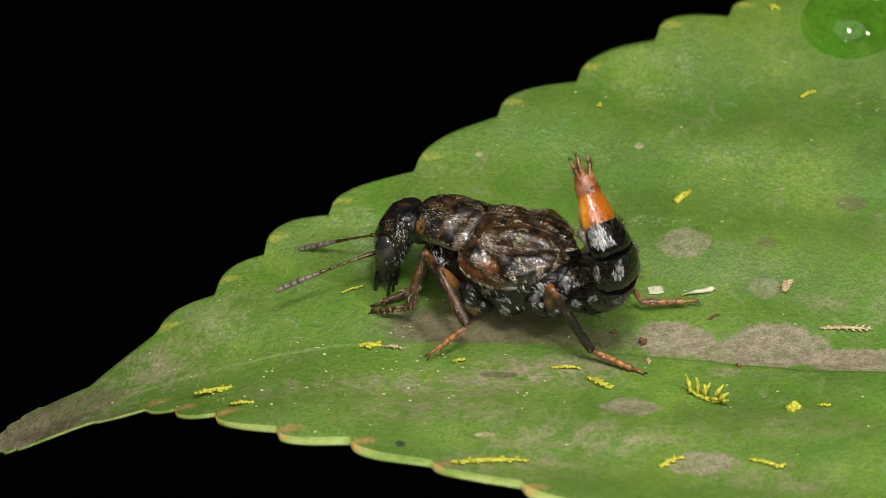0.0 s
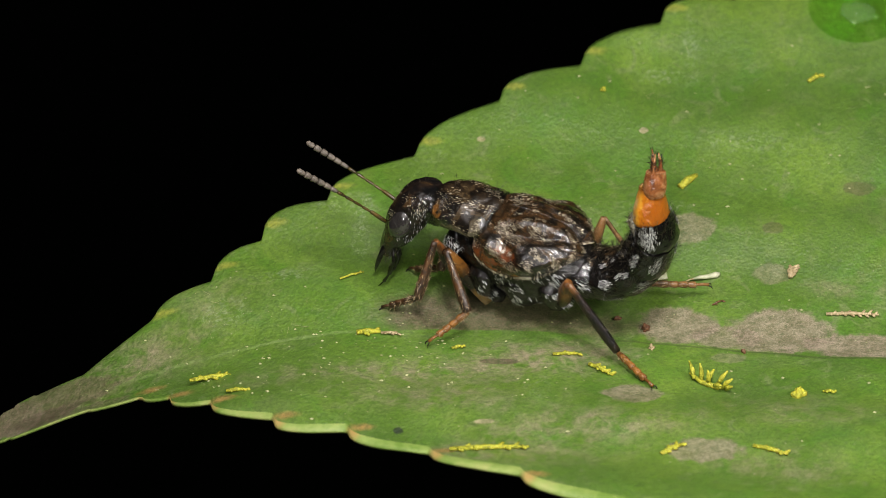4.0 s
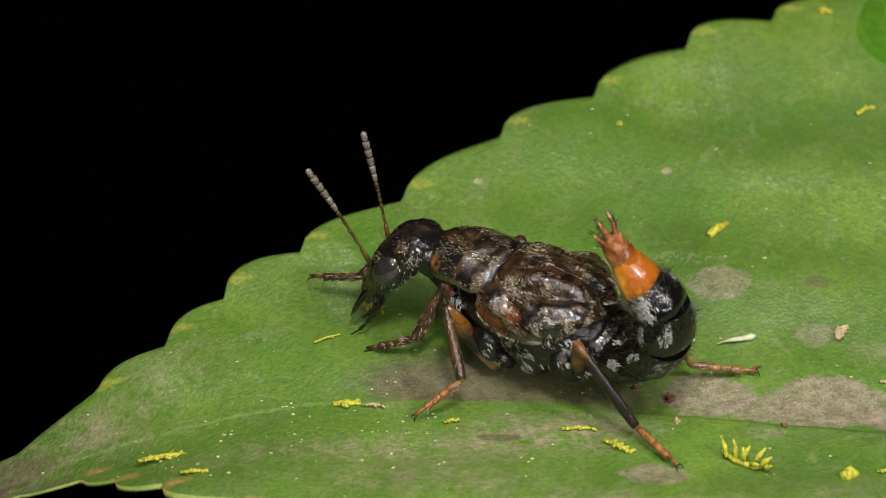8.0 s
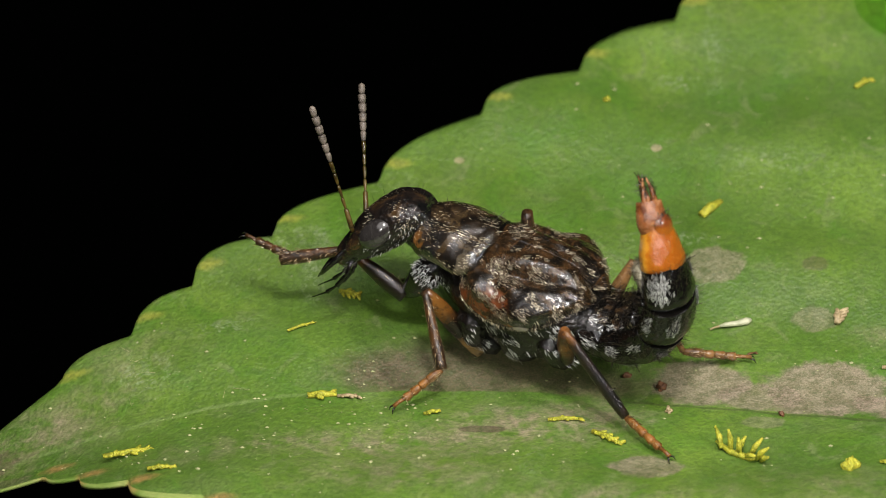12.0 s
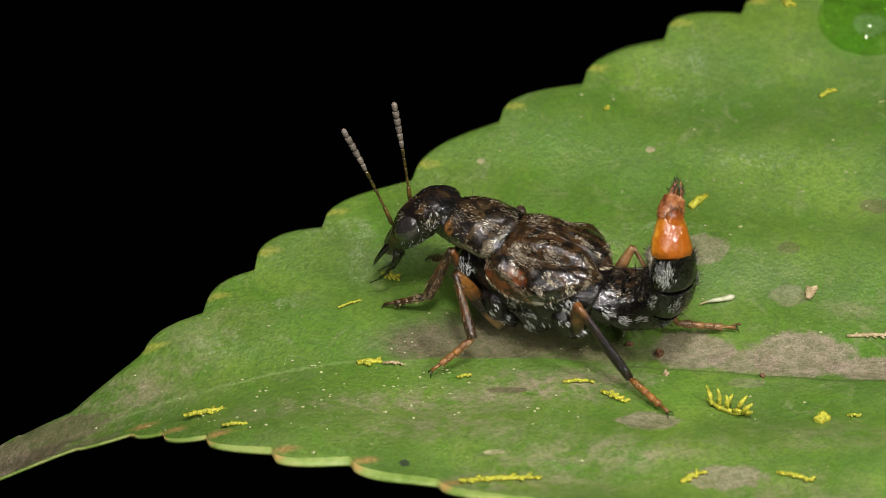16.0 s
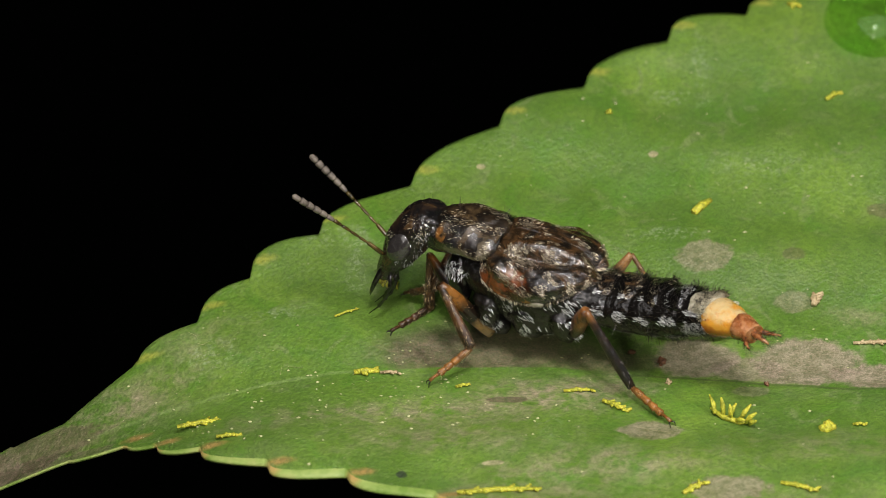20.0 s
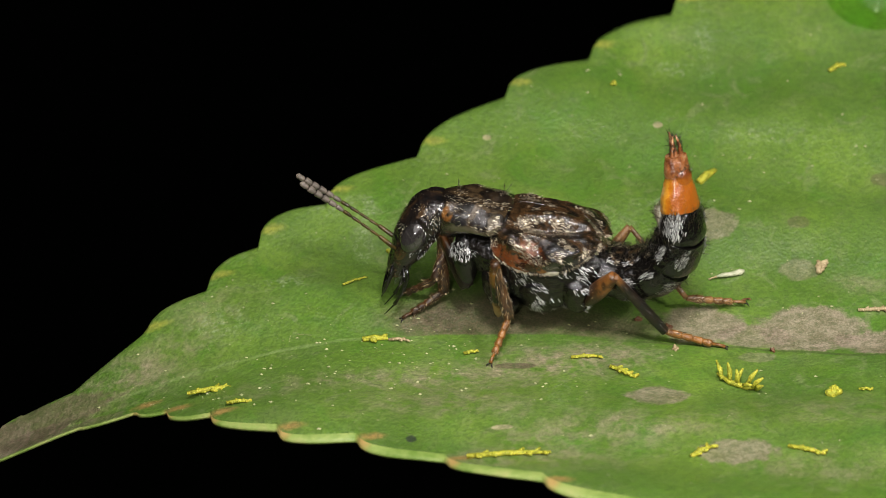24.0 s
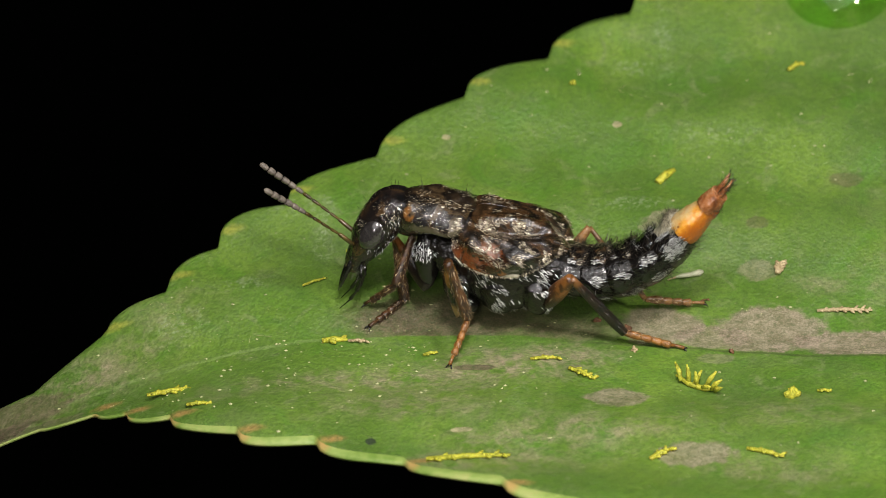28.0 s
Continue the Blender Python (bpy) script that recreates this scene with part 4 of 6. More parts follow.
    if last:
        for s, ln, r in ((1, 0.95, 0.10), (-1, 0.95, 0.10), (0, 1.05, 0.15)):
            style = part("side_style" if s else "middle_style", tube([(-0.1, 0, 0), (0.25, 0.03 * s, -0.02), (ln * 0.6, 0.05 * s, 0), (ln, 0.0, 0.05)], [r, r * 1.05, r * 0.62, 0.03], 10), RUST, ob, "thin reddish hairy tail style")
            spots = [(p, n, Vector((0.9, 0, 0))) for p, n in scatter(style.data, 150, rng, lambda p, n: p.x > 0.15)]
            part("bristle_fringe", hairs(spots, 0.3, 0.008, rng, 0.4), DARK_HAIR, style)
            style.location = Vector((0.6, 0.3 * s, 0.12 if not s else -0.04)) * MM
            styles.append((style, s))
    return ob


styles = []
rings = [build_ring(k) for k in range(len(RINGS))]


def build_antenna():
    """An antenna along its own x, eleven joints, thicker to the tip."""
    ob = part("antenna", tube([(0, 0, 0), (0.15, 0, 0), (0.80, 0, 0.05), (0.86, 0, 0.05)], [0.07, 0.095, 0.085, 0.05], 10), ANT_DARK, beetle, "slender jointed antenna, pale grey at the thick tip")
    x = 0.86
    sizes = [(0.42, 0.06), (0.46, 0.062), (0.44, 0.067), (0.42, 0.078), (0.34, 0.10), (0.33, 0.12), (0.33, 0.135), (0.33, 0.14), (0.33, 0.14), (0.40, 0.13)]
    for k, (ln, r) in enumerate(sizes):
        z = 0.05 + 0.03 * math.sin(k * 0.4)
        club = k > 3
        tip = k == len(sizes) - 1
        pts = [(x, 0, z), (x + 0.04, 0, z), (x + ln * 0.3, 0, z), (x + ln * 0.78, 0, z), (x + ln * 0.94, 0, z), (x + ln * 0.97, 0, z)]
        rad = [r * 0.5, r * 0.72, r * 0.9, r * (0.85 if tip else 1.0), r * (0.4 if tip else 0.92), r * 0.3]
        part("antenna_joint", tube(pts, rad, 12), ANT_PALE if club else ANT_DARK, ob)
        x += ln
    return ob


antennae = {s: build_antenna() for s in (-1, 1)}


# ---- legs: each limb lies along its own x ----
def limb(name, length, radii, mat, label="", spines=0, hair=LEG_HAIR):
    pts = [(length * k / (len(radii) - 1), 0, 0.0) for k in range(len(radii))]
    ob = part(name, tube([p[:3] for p in dense([(*p, r) for p, r in zip(pts, radii)], 3)], [q[3] for q in dense([(*p, r) for p, r in zip(pts, radii)], 3)], 14, 0.85), mat, beetle, label)
    if spines:
        spots = [(p, n, Vector((1, 0, 0))) for p, n in scatter(ob.data, spines, rng, lambda p, n: p.x > length * 0.1)]
        part("spine_fringe", hairs(spots, 0.17, 0.008, rng, 0.45), hair, ob)
    return ob


def tarsus(length, mat):
    """Five heart-shaped foot joints and two claws."""
    ob = limb("tarsus", length * 0.28, [0.11, 0.14, 0.17, 0.14], mat, spines=120)
    x = length * 0.26
    for ln in (0.19, 0.17, 0.15):
        joint = part("tarsus_joint", tube([(x, 0, 0), (x + 0.04, 0, 0), (x + ln * length * 0.8, 0, -0.01), (x + ln * length, 0, -0.02)], [0.10, 0.12, 0.16, 0.11], 10), mat, ob)
        part("bristle_fringe", hairs([(p, n, Vector((1, 0, -0.2))) for p, n in scatter(joint.data, 40, rng)], 0.14, 0.008, rng, 0.3), LEG_HAIR, joint)
        x += ln * length * 0.97
    part("tarsus_joint", tube([(x, 0, 0), (x + length * 0.12, 0, 0.03), (x + length * 0.22, 0, 0.02)], [0.07, 0.065, 0.08], 8), mat, ob)
    x += length * 0.2
    for s in (1, -1):
        part("claw", tube([(x, 0.03 * s, 0), (x + 0.14, 0.11 * s, 0.0), (x + 0.24, 0.13 * s, -0.12)], [0.035, 0.028, 0.008], 6), DARK_HAIR, ob)
    return ob


class Leg:
    """Hip in the beetle's space; the lengths of thigh, shin and foot; the way in which the knee points."""

    def __init__(self, hip, lengths, knee, mats, shapes):
        self.hip, self.lengths, self.knee = Vector(hip), lengths, Vector(knee)
        a, b, c = lengths
        self.parts = (limb("femur", a, shapes[0], mats[0], spines=60), limb("tibia", b, shapes[1], mats[1], spines=300, hair=DARK_HAIR if mats[1] is HIND_TIBIA else LEG_HAIR), tarsus(c, mats[2]))
        self.parts[1]["label"] = "spiny tibia"


def along(p, d, up=Vector((0, 0, 1))):
    """The pose at p whose x runs along d."""
    x = d.normalized()
    y = up.cross(x)
    if y.length < 1e-3:
        y = Vector((0, 1, 0))
    y.normalize()
    z = x.cross(y)
    m = Matrix((x, y, z)).transposed().to_4x4()
    m.translation = p * MM
    return m


def bend(leg, hip, ankle, toe):
    """Poses of thigh, shin and foot for a given ankle and toe in the beetle's space."""
    a, b, c = leg.lengths
    d = ankle - hip
    dist = min(max(d.length, abs(a - b) + 0.05), (a + b) * 0.995)
    u = d.normalized()
    x = (a * a - b * b + dist * dist) / (2 * dist)
    h = math.sqrt(max(a * a - x * x, 0.0))
    pole = (leg.knee - u * leg.knee.dot(u)).normalized()
    knee = hip + u * x + pole * h
    foot = hip + u * dist
    return along(hip, knee - hip), along(knee, foot - knee), along(foot, toe - foot)


SHIN = [0.15, 0.18, 0.21, 0.25, 0.22]
THIN = [0.15, 0.18, 0.21, 0.22, 0.18]
legs = {
    "front_near": Leg((-2.75, -0.9, 1.35), (2.4, 2.6, 2.0), (-0.2, 0.0, 2.4), (FRONT_FEMUR, LEG_BROWN, LEG_BROWN), ([0.3, 0.34, 0.3, 0.22, 0.15], SHIN)),
    "front_far": Leg((-2.75, 0.9, 1.35), (2.4, 2.6, 2.0), (-0.2, 0.0, 2.4), (FRONT_FEMUR, LEG_BROWN, LEG_BROWN), ([0.3, 0.34, 0.3, 0.22, 0.15], SHIN)),
    "mid_near": Leg((-1.45, -1.2, 0.5), (3.15, 2.75, 2.1), (-1.4, 0.86, 2.05), (MID_FEMUR, LEG_BROWN, LEG_RED), ([0.24, 0.30, 0.33, 0.32, 0.2], SHIN)),
    "mid_far": Leg((-0.75, 1.2, 1.2), (3.55, 3.5, 2.1), (-1.1, 1.9, 1.2), (LEG_BROWN, LEG_BROWN, LEG_RED), ([0.24, 0.34, 0.36, 0.32, 0.22], SHIN)),
    "hind_near": Leg((1.95, -1.25, 1.3), (2.2, 3.6, 2.5), (0.65, -0.95, 1.9), (HIND_FEMUR, HIND_TIBIA, LEG_RED), ([0.24, 0.34, 0.36, 0.31, 0.22], THIN)),
    "hind_far": Leg((1.95, 1.25, 1.3), (2.4, 3.6, 2.5), (0.4, 0.95, 2.4), (LEG_AMBER, LEG_AMBER, LEG_AMBER), ([0.2, 0.27, 0.27, 0.22, 0.15], [0.1, 0.1, 0.11, 0.12, 0.11])),
}
coxae = {}
for s, key in ((-1, "front_near"), (1, "front_far")):
    coxae[key] = limb("coxa", 2.45, [0.08, 0.42, 0.56, 0.54, 0.46, 0.32, 0.06], BLACK, "shining black front hip with a tuft of silver hair")
    spots = [(p, n, Vector((1, 0, 0))) for p, n in scatter(coxae[key].data, 1700, rng, lambda p, n: 0.35 < p.x < 1.05 and (p - Vector((0.7, 0, 0))).length < 0.62)]
    part("silver_hair", hairs(spots, 0.17, 0.009, rng, 0.3), WHITE_HAIR, coxae[key])


# ---- what lies on the leaf ----
YELLOW = chitin("yellow_moss", [(0.4, (0.24, 0.25, 0.015)), (0.55, (0.48, 0.47, 0.035)), (0.7, (0.36, 0.29, 0.03))], 5.0, 0.6, 0.05, 14.0, sss=0.1)
TAN = chitin("dry_tan_scrap", [(0.35, (0.26, 0.19, 0.09)), (0.65, (0.48, 0.39, 0.22))], 3.0, 0.6, 0.03, 9.0)
CRUMB = chitin("red_brown_crumb", [(0.35, (0.07, 0.03, 0.015)), (0.65, (0.2, 0.09, 0.035))], 3.0, 0.6, 0.05, 6.0)
DUST = chitin("pale_dust", [(0.35, (0.20, 0.23, 0.09)), (0.65, (0.40, 0.40, 0.20))], 1.0, 0.6, 0.0, 8.0)
IVORY = chitin("ivory_bud", [(0.35, (0.30, 0.33, 0.19)), (0.65, (0.56, 0.55, 0.39))], 2.0, 0.4, 0.02, 8.0)


def put(name, label, category, x, y, turn, group=""):
    ob = tagged(new(name), label, category, group)
    slope = 10.8 if y > 0.4 else -6.3
    ob.matrix_basis = pose(x * MM, y * MM, leaf_top(x, y) * MM, slope, 0, turn)
    return ob


def leaf_top(x, y):
    """The place of the blade's upper face, with its swells."""
    return leaf_z(x, y) + swell(x, y) + 0.25 * noise.noise(Vector((x * 0.12, y * 0.12, 3.0))) * min(1.0, abs(y) / 3)


def sprig(x, y, length, turn, fronds, lean, mat, label, width=0.16):
    """A scrap of moss: a stem with short fronds along it."""
    width *= 1.2
    ob = put("moss_scrap", label, "moss", x, y, turn, "moss scraps on the leaf")
    part("stem", tube([(-length / 2, 0, 0.06), (0, 0.03, 0.1), (length / 2, 0, 0.07)], [width * 0.5, width * 0.6, width * 0.3], 8, 1.2), mat, ob)
    for k in range(fronds):
        f = -0.46 + 0.92 * (k + 0.5) / fronds
        s = 1 if k % 2 else -1
        ln = width * (0.9 + 1.5 * rng.random())
        b = Vector((f * length, 0, 0.08))
        d = Vector((0.7, s * 0.8, lean * 0.5 + 0.05)).normalized() * ln
        part("frond", tube([b, b + d * 0.5, b + d], [width * 0.4, width * 0.46, width * 0.28], 7), mat, ob)
    return ob


def comb(x, y):
    ob = put("moss_comb", "bright yellow moss scrap with upright finger-like fronds", "moss", x, y, -28, "moss scraps on the leaf")
    part("stem", tube([(-0.95, 0.15, 0.25), (-0.3, 0.0, 0.1), (0.4, 0.0, 0.1), (0.85, 0.1, 0.22)], [0.05, 0.11, 0.11, 0.06], 8), YELLOW, ob)
    for f, ln, tx, ty in ((-0.68, 0.55, -0.45, 0.35), (-0.32, 0.68, -0.25, 0.2), (0.0, 0.62, -0.1, 0.0), (0.38, 0.72, 0.3, 0.25), (0.62, 0.55, 0.4, 0.05), (0.25, 0.36, 0.5, -0.4), (-0.1, 0.5, 0.1, 0.4), (0.8, 0.35, 0.35, -0.2)):
        b = Vector((f, 0.02, 0.12))
        part("frond", tube([b, b + Vector((tx * 0.4, ty * 0.5, ln * 0.55)), b + Vector((tx, ty, ln))], [0.08, 0.105, 0.035], 8), YELLOW, ob)
    return ob


comb(11.4, -3.3)
sprig(7.0, -2.3, 1.25, -38, 8, 0.5, YELLOW, "yellow-green feathery moss scrap lying on the leaf", 0.13)
sprig(5.6, -1.2, 1.2, 2, 5, 0.2, YELLOW, "thin yellow moss scrap lying along the leaf", 0.10)
sprig(-2.67, 0.34, 1.0, 3, 2, 0.0, YELLOW, "smooth yellow moss scrap on the midrib", 0.17)
sprig(-1.75, 0.24, 0.8, -5, 5, 0.3, TAN, "frayed tan plant scrap on the midrib", 0.09)
sprig(-9.03, -1.9, 2.0, 14, 10, 0.2, YELLOW, "long yellow-green moss scrap lying on the leaf", 0.13)
sprig(-7.9, -3.6, 1.0, 5, 6, 0.2, YELLOW, "small olive moss scrap near the leaf edge", 0.10)
sprig(10.7, 9.7, 1.15, 52, 0, 0.0, YELLOW, "slender yellow moss scrap lying alone", 0.22)
sprig(16.3, 16.1, 0.85, 40, 3, 0.1, YELLOW, "blurred yellow moss scrap lying far on the blade", 0.12)
sprig(2.5, -8.8, 3.2, 4, 9, 0.2, YELLOW, "long pale yellow moss scrap along the leaf edge", 0.14)
sprig(9.85, -8.5, 1.1, 38, 5, 0.3, YELLOW, "crumpled yellow moss scrap on a grey stain", 0.14)
sprig(13.8, -8.5, 1.5, -22, 6, 0.3, YELLOW, "bent yellow moss scrap near a grey stain", 0.12)
sprig(16.35, -3.75, 0.55, -5, 4, 0.3, YELLOW, "tiny yellow moss scrap", 0.08)
sprig(17.5, 1.9, 2.2, 0, 14, 0.25, TAN, "feathery dry tan strip on the grey stain", 0.10)
sprig(-3.5, 3.8, 1.1, 28, 4, 0.1, YELLOW, "olive thread of moss in front of the beetle", 0.06)
sprig(-1.88, 5.45, 0.8, -25, 7, 0.2, YELLOW, "pale yellow moss scrap under the beetle's head", 0.12)
sprig(1.1, -0.75, 0.6, 15, 4, 0.2, YELLOW, "small faded moss scrap by the beetle's foot", 0.09)
sprig(14.9, 21.4, 0.6, -20, 3, 0.1, YELLOW, "blurred yellow moss scrap at the far edge", 0.13)
sprig(11.9, 2.5, 0.6, 35, 3, 0.1, CRUMB, "tiny orange-brown thread on the leaf", 0.05)
sprig(15.0, 4.3, 0.7, 80, 7, 0.5, TAN, "ragged tan flake standing on the leaf", 0.16)


def pebble(name, label, x, y, r, mat, category):
    ob = tagged(new(name, mesh_of(name, rough_up(ball(bmesh.new(), (0, 0, r * 0.5), (r * 1.2, r * 0.9, r * 0.8), Matrix(), 20, 14), r * 0.8, 1.9 / r * 0.5, x), mat)), label, category, "crumbs on the leaf")
    ob.matrix_basis = pose(x * MM, y * MM, leaf_top(x, y) * MM, 0, 0, x * 50)
    return ob


pebble("crumb", "dark red-brown soil crumb behind the beetle", 8.86, 0.83, 0.17, CRUMB, "crumb")
pebble("crumb", "small yellow-orange grain by the hind foot", 9.1, -0.55, 0.13, TAN, "crumb")
pebble("crumb", "round yellow moss grain on the leaf", 15.1, -3.95, 0.24, YELLOW, "crumb")
pebble("crumb", "tiny yellow grain on the far blade", 7.05, 14.9, 0.12, YELLOW, "crumb")
pebble("crumb", "rust-brown crumb on the grey stain", 12.9, -0.75, 0.1, CRUMB, "crumb")
pebble("crumb", "dark soil grain behind the beetle", 7.7, 1.4, 0.12, CRUMB, "crumb")


def bud():
    ob = put("seed_husk", "pale ivory husk on a thin stalk lying behind the beetle", "husk", 11.3, 4.0, 10)
    part("husk", tube([(-0.45, 0, 0.12), (-0.2, 0.02, 0.15), (0.2, 0.02, 0.16), (0.55, 0.08, 0.17), (0.72, 0.12, 0.17)], [0.025, 0.075, 0.085, 0.12, 0.05], 12, 1.2), IVORY, ob)
    part("stalk", tube([(-0.75, -0.04, 0.05), (-0.6, 0.0, 0.08), (-0.42, 0, 0.12)], [0.03, 0.03, 0.04], 6), TAN, ob)
    flake = put("dry_flake", "pale green square flake lying flat on the leaf", "flake", 9.45, 4.15, 10)
    part("blade", hull(dense([(-0.32, 0, 0.06, 0.2, 0.03, 0.05), (0, 0, 0.07, 0.24, 0.03, 0.06), (0.32, 0, 0.06, 0.2, 0.03, 0.05)]), 12, 0.6), IVORY, flake)


bud()


def water_drop():
    bm = bmesh.new()
    n, rings = 40, 14
    loops = []
    for i in range(rings + 1):
        a = math.pi / 2 * i / rings
        r, z = 2.25 * math.cos(a) ** 0.8, 1.6 * math.sin(a)
        if i == rings:
            loops.append([bm.verts.new(Vector((0, 0, z)) * MM)])
        else:
            loops.append([bm.verts.new(Vector((r * math.cos(2 * math.pi * k / n), r * math.sin(2 * math.pi * k / n), z)) * MM) for k in range(n)])
    for a, b in zip(loops, loops[1:]):
        for k in range(n):
            if len(b) > 1:
                bm.faces.new((a[k], a[(k + 1) % n], b[(k + 1) % n], b[k]))
            else:
                bm.faces.new((a[k], a[(k + 1) % n], b[0]))
    m = bpy.data.materials.new("water")
    m.use_nodes = True
    b = m.node_tree.nodes["Principled BSDF"]
    b.inputs["Base Color"].default_value = (0.28, 0.52, 0.11, 1)
    b.inputs["Transmission Weight"].default_value = 1.0
    b.inputs["Roughness"].default_value = 0.02
    b.inputs["IOR"].default_value = 1.33
    ob = tagged(new("water_drop", mesh_of("water_drop", bm, m)), "clear round water drop resting on the leaf", "water drop")
    ob.matrix_basis = pose(18.3 * MM, 20.3 * MM, (leaf_top(18.3, 20.3) - 0.06) * MM, 10.8, 0, 0)
    ob.visible_shadow = False


water_drop()


def dust():
    """Pale grains strewn over the blade."""
    bm = bmesh.new()
    for k in range(520):
        x, y = (rng.uniform(-12, 20), rng.uniform(-9, 18)) if k < 260 else (max(-15.0, rng.gauss(-3, 6)), rng.gauss(-1.5, 2.2))
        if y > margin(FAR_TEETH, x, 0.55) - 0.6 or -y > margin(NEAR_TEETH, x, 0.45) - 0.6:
            continue
        r = 0.014 + 0.055 * rng.random() ** 3
        c = Vector((x, y, leaf_top(x, y)))
        a = rng.random() * 6.28
        vs = [bm.verts.new((c + Vector((r * (1 + rng.random() * 0.8) * math.cos(a + t), r * math.sin(a + t), 0.012))) * MM) for t in (0, 1.2, 2.4, 3.7, 5.0)]
        top = bm.verts.new((c + Vector((0, 0, 0.02 + r * 0.7))) * MM)
        for k in range(5):
            bm.faces.new((vs[k], vs[(k + 1) % 5], top))
    for bx, by, n in ((-9.0, 2.2, 4), (-9.8, 3.0, 2), (-6.5, 1.0, 2), (9.0, 15.0, 4), (11.0, 17.0, 3)):
        for _ in range(n):
            p = Vector((bx + rng.gauss(0, 0.6), by + rng.gauss(0, 0.6), 0))
            d = Vector((rng.gauss(0, 1), rng.gauss(0, 1), 0)).normalized()
            e = p + d * rng.uniform(0.2, 0.7)
            w = Vector((-d.y, d.x, 0)) * 0.008
            q = [p - w, p + w, e + w * 0.5, e - w * 0.5]
            bm.faces.new([bm.verts.new(Vector((v.x, v.y, leaf_top(v.x, v.y) + 0.025)) * MM) for v in q])
    ob = new("leaf_dust", mesh_of("leaf_dust", bm, DUST, False))
    tagged(ob, "pale dust grains and fibres strewn over the leaf", "dust", kind="stuff")


dust()


